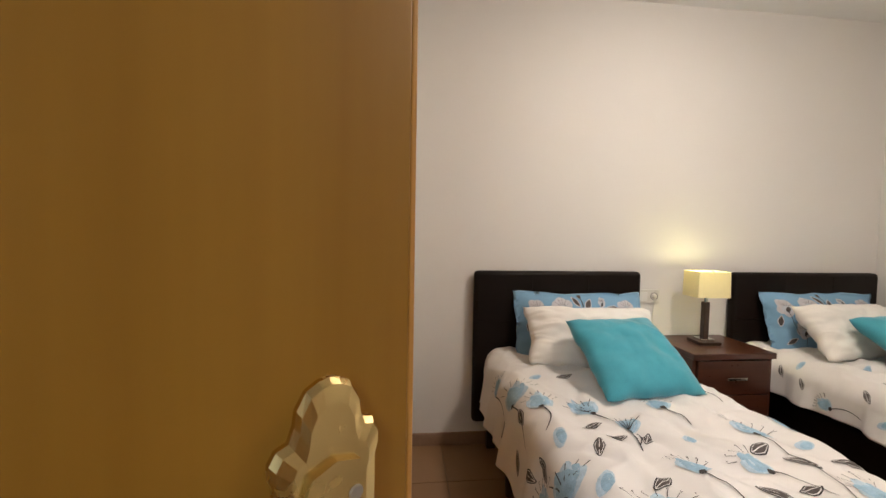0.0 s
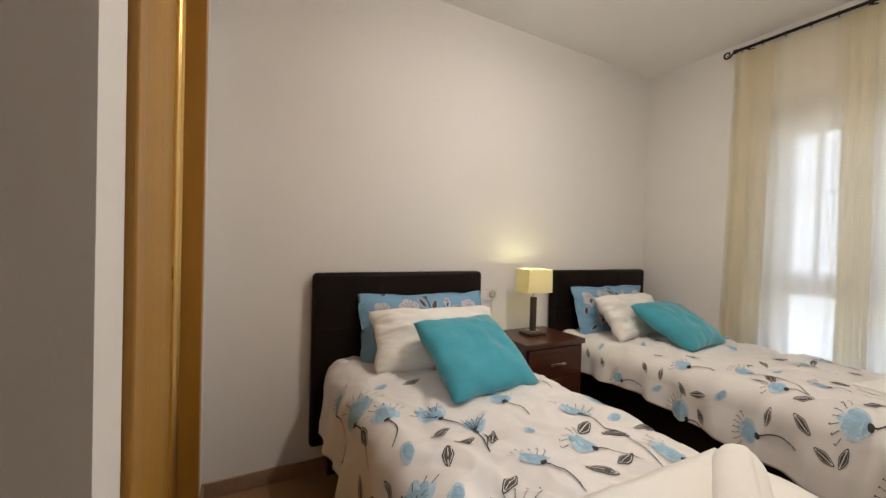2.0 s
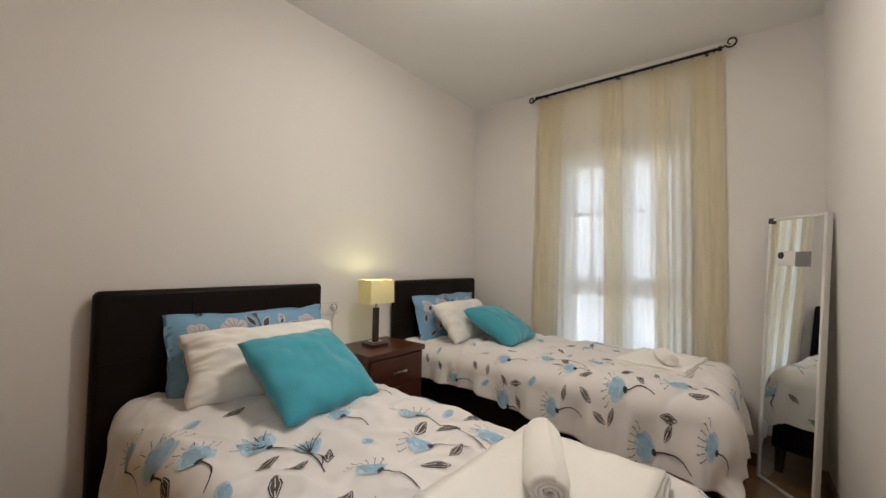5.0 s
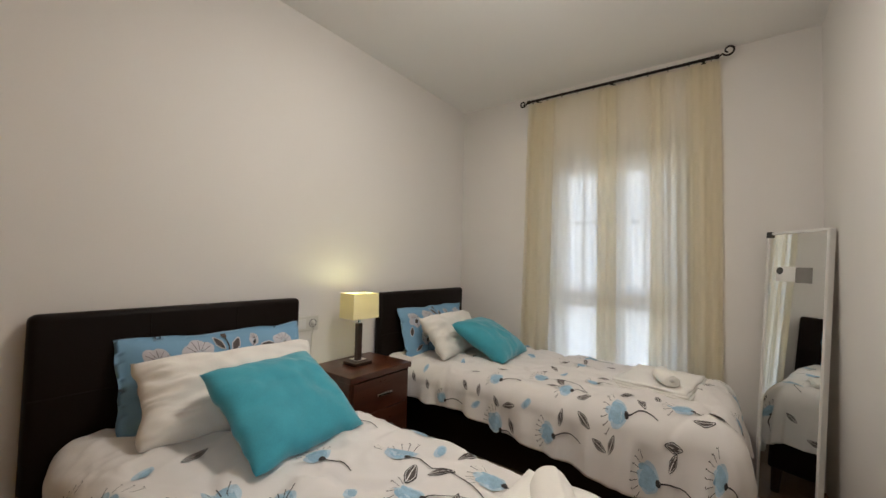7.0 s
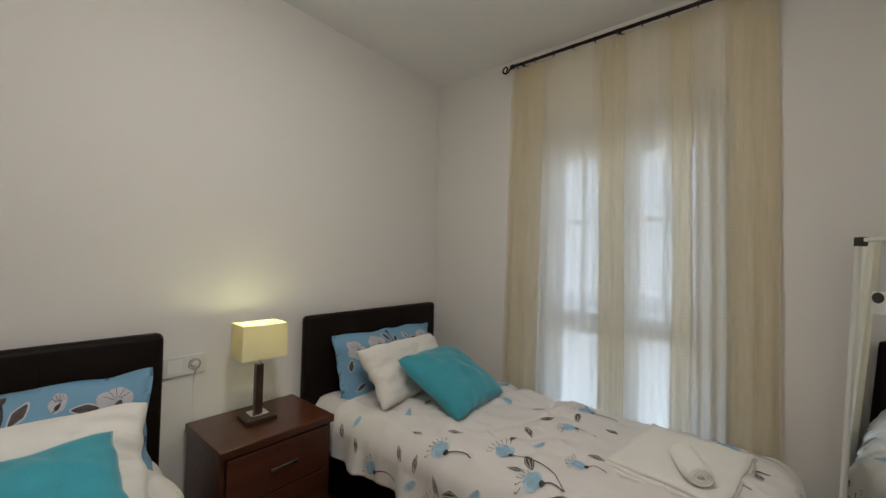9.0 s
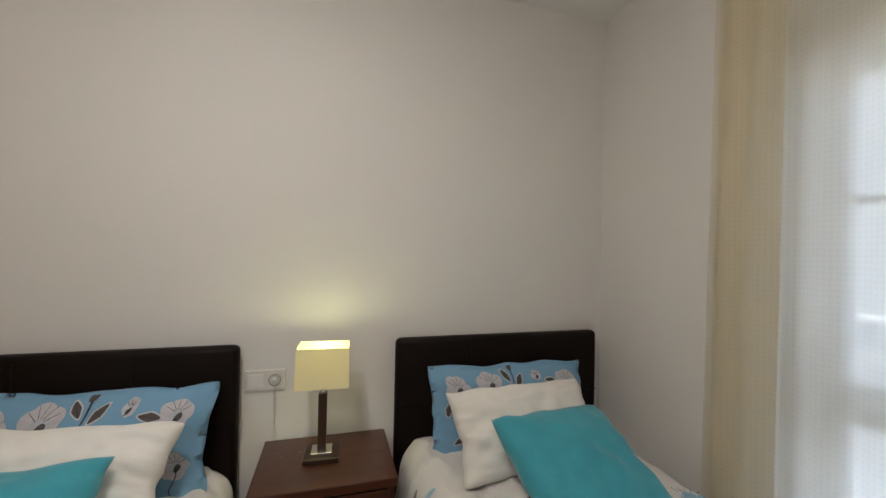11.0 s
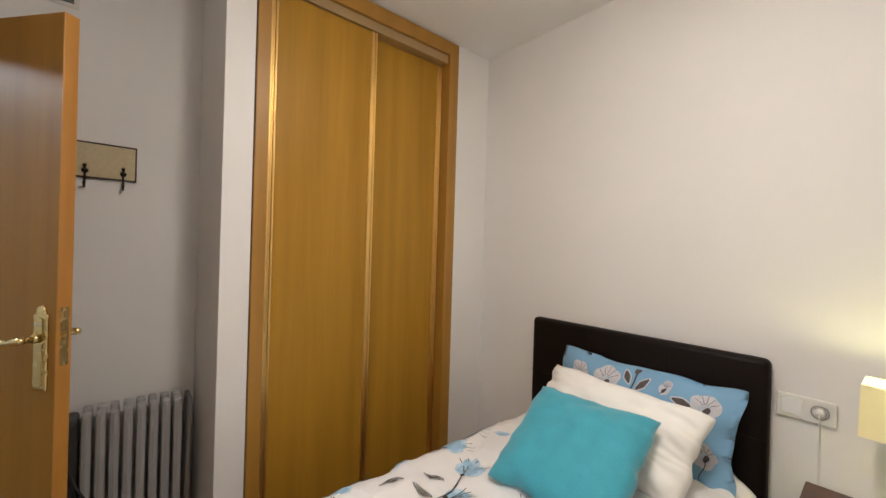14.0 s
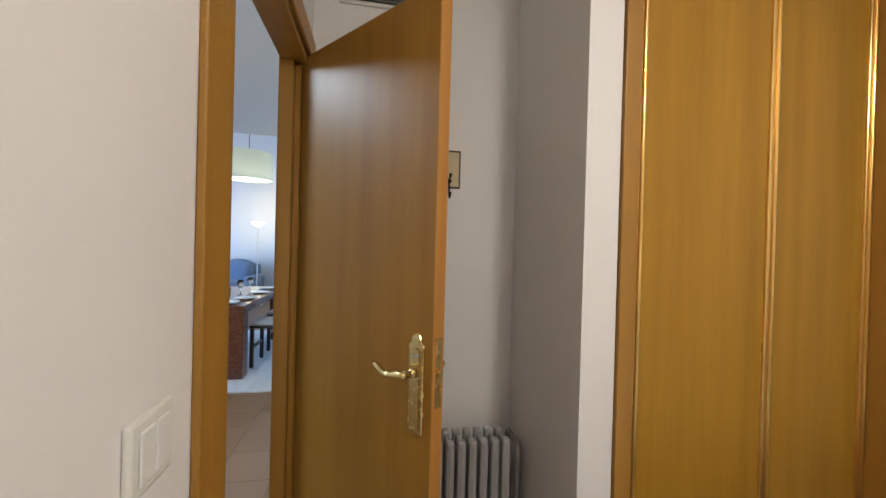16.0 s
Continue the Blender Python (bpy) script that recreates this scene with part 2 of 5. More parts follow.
def rod(bm, a, b, r, r2=None, n=12):
    a, b = Vector(a), Vector(b)
    d = b - a
    bmesh.ops.create_cone(bm, cap_ends=True, segments=n, radius1=r, radius2=r if r2 is None else r2, depth=d.length,
                          matrix=Matrix.Translation((a + b) / 2) @ d.to_track_quat("Z", "Y").to_matrix().to_4x4())
    return bm


def tube(bm, pts, r, n=8):
    """A round bar swept along a line of points, with closed ends; r may vary point by point."""
    pts = [Vector(p) for p in pts]
    rs = r if isinstance(r, (list, tuple)) else [r] * len(pts)
    rings, side = [], None
    for i, p in enumerate(pts):
        d = (pts[min(i + 1, len(pts) - 1)] - pts[max(i - 1, 0)]).normalized()
        side = (d.orthogonal() if side is None else side - d * side.dot(d)).normalized()
        up = d.cross(side)
        rings.append([bm.verts.new(p + rs[i] * (math.cos(2 * math.pi * k / n) * side + math.sin(2 * math.pi * k / n) * up)) for k in range(n)])
    for a, b in zip(rings, rings[1:]):
        for k in range(n):
            bm.faces.new((a[k], a[(k + 1) % n], b[(k + 1) % n], b[k]))
    bm.faces.new(rings[0][::-1]), bm.faces.new(rings[-1])
    return bm


def sheet(fn, nu, nv):
    """A grid of quads over fn(u, v) with u and v from 0 to 1."""
    bm = bmesh.new()
    g = [[bm.verts.new(fn(i / nu, j / nv)) for j in range(nv + 1)] for i in range(nu + 1)]
    for i in range(nu):
        for j in range(nv):
            bm.faces.new((g[i][j], g[i + 1][j], g[i + 1][j + 1], g[i][j + 1]))
    return bm


def lathe(bm, profile, centre=(0, 0, 0), n=24):
    c = Vector(centre)
    rings = [[bm.verts.new(c + Vector((r * math.cos(2 * math.pi * k / n), r * math.sin(2 * math.pi * k / n), z))) for k in range(n)] for r, z in profile]
    for a, b in zip(rings, rings[1:]):
        for k in range(n):
            bm.faces.new((a[k], a[(k + 1) % n], b[(k + 1) % n], b[k]))
    return bm


# ---- large structure ----
XW, YB, ZC = 3.10, -2.335, 2.60       # window wall, back wall, ceiling
XR, YP = -0.555, -1.49                 # alcove wall, its return


def wall(name, label, *boxes):
    bm = bmesh.new()
    for b in boxes:
        box(bm, *b)
    return tagged(part(name, bm, WALL), label, "wall", kind="structure")


wall("wall_north", "off-white painted plaster wall behind the beds", (-0.66, 3.38, 0.0, 0.14, 0, 2.7))
WY0, WY1, WZ0, WZ1 = -1.76, -0.735, 0.06, 2.14    # window opening
wall("wall_east", "off-white painted wall with the balcony window", (XW, XW + 0.26, WY1, 0.0, 0, 2.7), (XW, XW + 0.26, YB - 0.09, WY0, 0, 2.7),
     (XW, XW + 0.26, WY0, WY1, WZ1, 2.7), (XW, XW + 0.26, WY0, WY1, 0, WZ0))
DX0, DX1, DZ = -0.475, 0.305, 2.08               # doorway
wall("wall_south", "off-white painted wall with the doorway", (DX1, XW, YB - 0.09, YB, 0, 2.7), (DX0, DX1, YB - 0.09, YB, DZ, 2.7), (-0.64, DX0, YB - 0.09, YB, 0, 2.7))
wall("wall_alcove", "off-white painted wall of the alcove behind the door", (XR - 0.1, XR, YB, YP, 0, 2.7), (XR - 0.1, 0, YP, -1.382, 0, 2.7))
wall("wall_west", "narrow white wall strip beside the wardrobe", (-0.66, 0, -0.268, 0, 0, 2.7), (-0.66, -0.56, -1.382, -0.268, 0, 2.7))
# The boxes at y -7.6 leave an added, unseen opening beside the fill lamp.
wall("wall_hall", "white painted walls of the hall and living room", (-8.95, -8.8, -7.5, -2.455, 0, 4.4), (-8.8, -0.64, -2.425, -2.335, 0, 4.4), (-3.6, -3.5, -4.75, -4.6, 0, 4.4),
     (-3.6, 1.7, -4.75, -4.6, 0, 2.7), (1.6, 1.7, -4.6, -2.455, 0, 2.7), (-3.6, -3.5, -7.5, -4.75, 0, 4.4), (-3.6, -3.5, -4.6, -2.455, 2.605, 4.4),
     (-8.8, -7.4, -7.6, -7.5, 0, 4.4), (-5.0, -3.5, -7.6, -7.5, 0, 4.4), (-7.4, -5.0, -7.6, -7.5, 0, 0.3), (-7.4, -5.0, -7.6, -7.5, 2.6, 4.4))
tagged(part("ceiling", solid(-0.7, 3.4, -2.46, 0.15, ZC, ZC + 0.2), CEIL), "smooth white painted ceiling", "ceiling", kind="structure")
hall_ceiling = bmesh.new()
box(hall_ceiling, -3.6, 1.7, -4.75, -2.335, ZC, ZC + 0.1)
box(hall_ceiling, -8.95, -3.5, -7.6, -2.335, 4.4, 4.5)
tagged(part("ceiling_hall", hall_ceiling, CEIL), "white painted ceiling of hall and living room", "ceiling", kind="structure")
floor = tagged(part("floor", solid(-8.95, 3.38, -7.6, 0.14, -0.15, -0.006), GROUT), "glazed brown ceramic tile floor with pale joints", "floor", kind="structure")


def trim(name, label, bm, material, category="trim"):
    return tagged(part(name, bm, material), label, category, kind="structure")


sk = bmesh.new()
for x0, x1, y0, y1 in ((0.0, XW, -0.011, 0), (0, 0.011, -0.268, -0.012), (XW - 0.011, XW, WY1, -0.012), (XW - 0.011, XW, YB + 0.012, WY0), (0.407, XW, YB, YB + 0.011),
                       (XR, XR + 0.011, YB, YP), (XR + 0.012, 0.0, YP - 0.011, YP), (0, 0.011, YP, -1.385), (-8.8, -0.66, -2.467, -2.456)):
    box(sk, x0, x1, y0, y1, 0.0, 0.075, 0.003, 1)
trim("baseboard", "brown ceramic tile skirting board", sk, SKIRT, "baseboard")

# ---- doorway and door ----
casing = bmesh.new()
for y0, y1 in ((YB, YB + 0.014), (YB - 0.104, YB - 0.09)):
    box(casing, DX1 - 0.004, DX1 + 0.1, y0, y1, 0, DZ + 0.08, 0.004)
    box(casing, DX0 - 0.064, DX0 + 0.004, y0, y1, 0, DZ + 0.08, 0.004)
    box(casing, DX0 + 0.005, DX1 - 0.005, y0, y1, DZ - 0.004, DZ + 0.08, 0.004)
box(casing, DX1 - 0.014, DX1, YB - 0.089, YB - 0.045, 0, DZ - 0.031)
box(casing, DX1 - 0.006, DX1, YB - 0.044, YB - 0.002, 0, DZ - 0.031)
box(casing, DX0, DX0 + 0.04, YB - 0.089, YB - 0.045, 0, DZ - 0.031)
box(casing, DX0, DX0 + 0.006, YB - 0.044, YB - 0.002, 0, DZ - 0.031)
box(casing, DX0, DX1, YB - 0.089, YB - 0.002, DZ - 0.03, DZ)
trim("door_frame", "orange-brown oak veneer door casing", casing, OAK_DARK, "door frame")

SWING, LEAF, THICK, DOORTOP = 39.3, 0.67, 0.04, 2.066
door = thing("door_1", "open flush oak veneer door with brass lever handles", "door", pose(DX0 - 0.008, YB + 0.012, 0, 0, 0, SWING), kind="structure")
part("door_leaf", solid(0.0, LEAF - 0.004, -THICK, 0, 0.006, DOORTOP, 0.0015), DOOR_OAK, door)
part("edge_band", solid(LEAF - 0.004, LEAF, -THICK, 0, 0.006, DOORTOP, 0.001), OAK_EDGE, door, "orange oak edge banding")
part("lock_plate", solid(LEAF, LEAF + 0.0015, -THICK * 0.78, -THICK * 0.22, 0.985, 1.165, 0.0004), BRASS, door, "brass lock face plate")
part("latch", solid(LEAF + 0.0015, LEAF + 0.012, -THICK * 0.65, -THICK * 0.35, 1.065, 1.085, 0.002), BRASS, door, "brass latch bolt")
for z in (0.25, 1.02, 1.8):
    h = bmesh.new()
    rod(h, (-0.006, 0.004, z), (-0.006, 0.004, z + 0.09), 0.007)
    lathe(h, [(0.001, -0.008), (0.005, -0.004), (0.006, 0)], (-0.006, 0.004, z))
    part("hinge", h, BRASS, door, "brass hinge", True)


def backplate(side):
    """A long brass plate with scalloped shoulders and a domed crest, on one face of the door."""
    outline = [(-0.024, 0.91), (0.024, 0.91), (0.0255, 0.918), (0.0255, 1.128), (0.0275, 1.133), (0.0275, 1.139), (0.0245, 1.144), (0.019, 1.1455), (0.0165, 1.152), (0.0155, 1.159), (0.011, 1.1665), (0.005, 1.1695), (0.0, 1.1705)]
    outline += [(-x, z) for x, z in outline[-2:1:-1]]
    bm = bmesh.new()
    layers = []
    for grow, y in ((1.0, 0.0), (1.0, 0.003), (0.93, 0.0065), (0.7, 0.008)):
        layers.append([bm.verts.new((LEAF - 0.055 + x * grow, side * y + (0 if side > 0 else -THICK), 1.03 + (z - 1.03) * (1 - (1 - grow) * 0.25))) for x, z in outline])
    n = len(outline)
    for a, b in zip(layers, layers[1:]):
        for k in range(n):
            bm.faces.new((a[k], a[(k + 1) % n], b[(k + 1) % n], b[k]))
    bm.faces.new(layers[-1])
    bmesh.ops.recalc_face_normals(bm, faces=bm.faces)
    inner = [bm.verts.new((LEAF - 0.055 + x, side * y + (0 if side > 0 else -THICK), z)) for y in (0.0075, 0.0115) for x, z in ((-0.015, 0.925), (0.015, 0.925), (0.0155, 1.12), (0.0125, 1.13), (0.0, 1.134), (-0.0125, 1.13), (-0.0155, 1.12))]
    for k in range(7):
        bm.faces.new((inner[k], inner[(k + 1) % 7], inner[7 + (k + 1) % 7], inner[7 + k]))
    bm.faces.new(inner[7:])
    bmesh.ops.recalc_face_normals(bm, faces=bm.faces)
    plate = part("backplate", bm, BRASS, door, "polished brass back plate with domed crest")
    y0 = (0 if side > 0 else -THICK) + side * 0.0115
    lev = bmesh.new()
    u = LEAF - 0.055
    rod(lev, (u, y0, 1.07), (u, y0 + side * 0.014, 1.07), 0.014, 0.0125, 20)
    tube(lev, [(u, y0 + side * d, 1.07) for d in (0.01, 0.03, 0.04)], [0.009, 0.0085, 0.0105], 14)
    pts = [(u + 0.012, 1.071, .0075), (u + 0.004, 1.072, .0115), (u - 0.015, 1.07, .0115), (u - 0.04, 1.064, .0095), (u - 0.065, 1.061, .0085), (u - 0.085, 1.068, .0085), (u - 0.102, 1.078, .009), (u - 0.112, 1.08, .006)]
    tube(lev, [(a, y0 + side * 0.042, z) for a, z, _ in pts], [r for _, _, r in pts], 14)
    part("lever", lev, BRASS, plate, "", True)
    for dx, z in ((-0.009, 1.112), (0.0095, 1.115)):
        s = bmesh.new()
        rod(s, (u + dx, y0 - side * 0.002, z), (u + dx, y0 + side * 0.0012, z), 0.0042, 0.0035, 10)
        part("screw", s, STEEL, plate)


backplate(-1)
backplate(1)

# ---- fitted wardrobe with sliding doors ----
ward = thing("wardrobe", "fitted oak veneer wardrobe with two sliding doors and gold edge profiles", "wardrobe", pose(0, 0, 0))
WA, WB = -1.378, -0.27
fr = bmesh.new()
box(fr, -0.1, 0.012, WA, WA + 0.052, 0, 2.592, 0.003)
box(fr, -0.1, 0.012, WB - 0.07, WB, 0, 2.592, 0.003)
box(fr, -0.1, 0.012, WA + 0.053, WB - 0.071, 2.515, 2.592, 0.003)
part("frame", fr, OAK_DARK, ward, "orange-brown oak frame")
tr = bmesh.new()
box(tr, -0.09, -0.004, WA + 0.053, WB - 0.071, 2.468, 2.514, 0.002)
part("top_track", tr, RAIL, ward, "tan metal top track")
part("bottom_track", solid(-0.095, -0.006, WA + 0.053, WB - 0.071, 0.0, 0.014, 0.002), RAIL, ward)
part("back_panel", solid(-0.555, -0.545, WA, WB, 0, 2.59), OAK, ward)


def slider(x, y0, y1):
    bm = solid(x, x + 0.016, y0 + 0.012, y1 - 0.012, 0.022, 2.466, 0.001)
    panel = part("sliding_door", bm, OAK, ward, "golden oak veneer sliding door")
    for a in (y0, y1):
        g = bmesh.new()
        inward = 1 if a == y0 else -1
        for k, (w, d) in enumerate(((0.005, 0.026), (0.0155, 0.02), (0.026, 0.025))):
            box(g, x - 0.004, x + d, a + inward * (w - 0.0052), a + inward * (w + 0.0052), 0.016, 2.466, 0.004, 3)
        part("edge_profile", g, GOLD, panel, "ribbed gold aluminium edge profile")


slider(-0.034, WA + 0.054, -0.812)
slider(-0.078, -0.847, WB - 0.074)

# ---- window ----
win = thing("window_1", "white two-leaf balcony window with glazing bars", "window", pose(0, 0, 0), kind="structure")
fx0, fx1 = 3.21, 3.27
wf = bmesh.new()
box(wf, fx0, fx1, WY0, WY0 + 0.05, WZ0, WZ1, 0.004)
box(wf, fx0, fx1, WY1 - 0.05, WY1, WZ0, WZ1, 0.004)
box(wf, fx0, fx1, WY0 + 0.051, WY1 - 0.051, WZ1 - 0.05, WZ1, 0.004)
box(wf, fx0, fx1, WY0 + 0.051, WY1 - 0.051, WZ0, WZ0 + 0.05, 0.004)
part("window_frame", wf, WHITE, win)
mid = (WY0 + WY1) / 2
for a, b in ((mid + 0.002, WY1 - 0.053), (WY0 + 0.053, mid - 0.002)):
    sash = bmesh.new()
    wa, wb = (0.085, 0.125) if a > mid else (0.125, 0.085)
    for y0, y1 in ((a, a + wa), (b - wb, b)):
        box(sash, fx0 - 0.012, fx1 - 0.004, y0, y1, WZ0 + 0.054, WZ1 - 0.054, 0.005)
    for z0, z1 in ((WZ0 + 0.054, WZ0 + 0.19), (0.93, 1.04), (WZ1 - 0.21, WZ1 - 0.054)):
        box(sash, fx0 - 0.01, fx1 - 0.006, a + wa + 0.001, b - wb - 0.001, z0, z1, 0.005)
    box(sash, fx0 + 0.01, fx1 - 0.02, a + wa + 0.001, b - wb - 0.001, 1.555, 1.58, 0.003)
    box(sash, fx0 + 0.01, fx1 - 0.02, (a + wa + b - wb) / 2 - 0.013, (a + wa + b - wb) / 2 + 0.013, 1.041, WZ1 - 0.211, 0.003)
    s = part("sash", sash, WHITE, win, "white lacquered sash")
    for z0, z1 in ((WZ0 + 0.19, 0.93), (1.04, WZ1 - 0.21)):
        pane = part("pane", solid(fx0 + 0.022, fx0 + 0.026, a + wa - 0.001, b - wb + 0.001, z0 - 0.002, z1 + 0.002), GLASS, s, "clear window glass")
        pane.visible_shadow = False
hd = bmesh.new()
box(hd, fx0 - 0.02, fx0 - 0.012, mid + 0.03, mid + 0.06, 1.08, 1.2, 0.003)
rod(hd, (fx0 - 0.02, mid + 0.045, 1.14), (fx0 - 0.05, mid + 0.045, 1.14), 0.008)
tube(hd, [(fx0 - 0.05, mid + 0.045, 1.15), (fx0 - 0.05, mid + 0.045, 1.03)], 0.008)
part("window_handle", hd, WHITE, win)
trim("window_sill", "white painted window threshold", solid(XW + 0.001, fx0 - 0.014, WY0 + 0.002, WY1 - 0.002, WZ0, WZ0 + 0.02, 0.003), WHITE, "sill")

# ---- outside ----
CONCRETE = mat("balcony_render", (0.66, 0.67, 0.69), 0.9, vary=0.06, scale=3, grain=60, bump=0.3)
RENDER = mat("house_render", (0.27, 0.29, 0.335), 0.9, vary=0.06, scale=1.5, grain=40, bump=0.3)
SURROUND = mat("house_window_surround", (0.36, 0.36, 0.37), 0.9, vary=0.06, scale=3, grain=60, bump=0.2)
ROOFTILE = mat("pale_roof", (0.42, 0.38, 0.35), 0.85, vary=0.2, scale=2, grain=20)
SLAB = mat("balcony_floor", (0.36, 0.39, 0.45), 0.7, vary=0.06, scale=3, grain=40)
EARTH = mat("paved_ground", (0.3, 0.27, 0.23), 0.95, vary=0.15, scale=0.3, grain=4)
tagged(part("ground", solid(-150, 150, -150, 150, -3.6, -3.4), EARTH), "pale paved ground far below the balcony", "ground", kind="structure")
balcony = thing("balcony", "white rendered balcony with a solid parapet", "balcony", pose(0, 0, 0), kind="structure")
part("slab", solid(3.37, 4.9, -3.6, 0.9, -0.2, 0.0), SLAB, balcony, "pale grey balcony floor")
part("parapet", solid(4.78, 4.9, -3.6, 0.9, 0.0, 1.02, 0.01), CONCRETE, balcony)
part("coping", solid(4.75, 4.93, -3.6, 0.9, 1.021, 1.07, 0.01), CONCRETE, balcony)
house = thing("house", "sunlit white rendered house across the street", "house", pose(21, 3, -3.4, 0, 0, -40), kind="")
hw = bmesh.new()
box(hw, 0, 6, -14, 26, 0, 15.6)
part("wall", hw, RENDER, house)
rf = bmesh.new()
vs = [rf.verts.new(v) for v in ((-0.4, -14.4, 15.6), (6.4, -14.4, 15.6), (6.4, 26.4, 15.6), (-0.4, 26.4, 15.6), (3, -14.4, 17.2), (3, 26.4, 17.2))]
for f in ((0, 3, 2, 1), (0, 4, 5, 3), (1, 2, 5, 4), (0, 1, 4), (3, 5, 2)):
    rf.faces.new([vs[i] for i in f])
part("roof", rf, ROOFTILE, house)
for y in (-11.2, -8.4, -5.6, -2.8, 0.0, 2.8, 5.6, 8.4, 11.2, 14.0, 16.8, 19.6, 22.4):
    for z in (1.0, 4.0, 7.2, 10.4, 13.4):
        w = part("window", solid(-0.03, 0.02, y - 0.55, y + 0.55, z, z + 1.5, 0.01), SURROUND, house)
        part("pane", solid(-0.05, -0.031, y - 0.45, y + 0.45, z + 0.1, z + 1.4), RENDER, w)

# ---- soft things ----
DY, DR = -1.86, 0.10   # end of the flat top of a duvet, radius of its edge


def duvet_surface(cx, top, core_l, core_r, seed, stretch=0.5):
    """The duvet's upper side as a function of cloth coordinates: s across from the bed's middle, t along it."""
    def at(s, t):
        es = max(s - core_r, 0) + min(s + core_l, 0)
        et = min(t - DY, 0)
        heavy = 1 + stretch * max(0, min(1, (-t - 0.7) / 0.9))
        es *= heavy
        a, b = min(abs(es) / 0.42, 1), min(abs(et) / 0.42, 1)
        es, et = es * math.sqrt(1 - b * b / 2), et * math.sqrt(1 - a * a / 2)
        d = math.hypot(es, et)
        x, y = max(-core_l, min(core_r, s)), max(t, DY)
        h = drop = 0
        if d > 1e-6:
            q = DR * math.pi / 2
            if d < q:
                h, drop = DR * math.sin(d / DR), DR * (1 - math.cos(d / DR))
            else:
                along = 0.5 * (s + t) if es and et else (t if abs(es) > abs(et) else s)
                wave = 0.014 * math.sin(along * 19 + seed) + 0.009 * math.sin(along * 41 + 2 * seed)
                h, drop = DR + (d - q) * 0.14 + wave * min(1, (d - q) / 0.1), DR + (d - q) * 0.98
            x, y = x + h * es / d, y + h * et / d
        n1 = noise.noise(Vector((x * 2.6 + seed, y * 2.6, seed)))
        n2 = noise.noise(Vector((x * 7 - seed, y * 6.2, 3 + seed)))
        n3 = noise.noise(Vector((x * 15 + 2 * seed, y * 11, 7 + seed)))
        crease = abs(noise.noise(Vector((x * 4 + y * 2.2 + seed, y * 3.1 - x * 1.5, 1.3 * seed))))
        ridge = max(0, 1 - abs(noise.noise(Vector((x * 5 + y * 6 - seed, y * 5 - x * 7, 5 + seed)))) * 6)
        puff = 0.018 * n1 + 0.012 * n2 + 0.008 * n3 + 0.009 * ridge * (0.5 + n2) - 0.014 * max(0, 0.16 - crease) / 0.16
        fold = 1 - abs(noise.noise(Vector((x * 9 + y * 4, y * 2.2 - x * 3, 2 * seed)))) * 3.2
        puff += 0.007 * max(0, fold) + 0.004 * max(0, 1 - abs(noise.noise(Vector((x * 3 - y * 12, y * 5, seed)))) * 4)
        crown = 0.025 * max(0, 1 - (s / 0.5) ** 2)
        out = min(drop / 0.1, 1)
        return Vector((cx + x + (puff * 0.9 * (1 if s > 0 else -1) * out if es else 0), y - (puff * 0.9 * out if et else 0), top + crown - drop + puff * (1 - out)))
    return at


def lift(at, s, t, up):
    e = 0.004
    p = at(s, t)
    n = (at(s + e, t) - at(s - e, t)).cross(at(s, t + e) - at(s, t - e))
    return p + n.normalized() * up


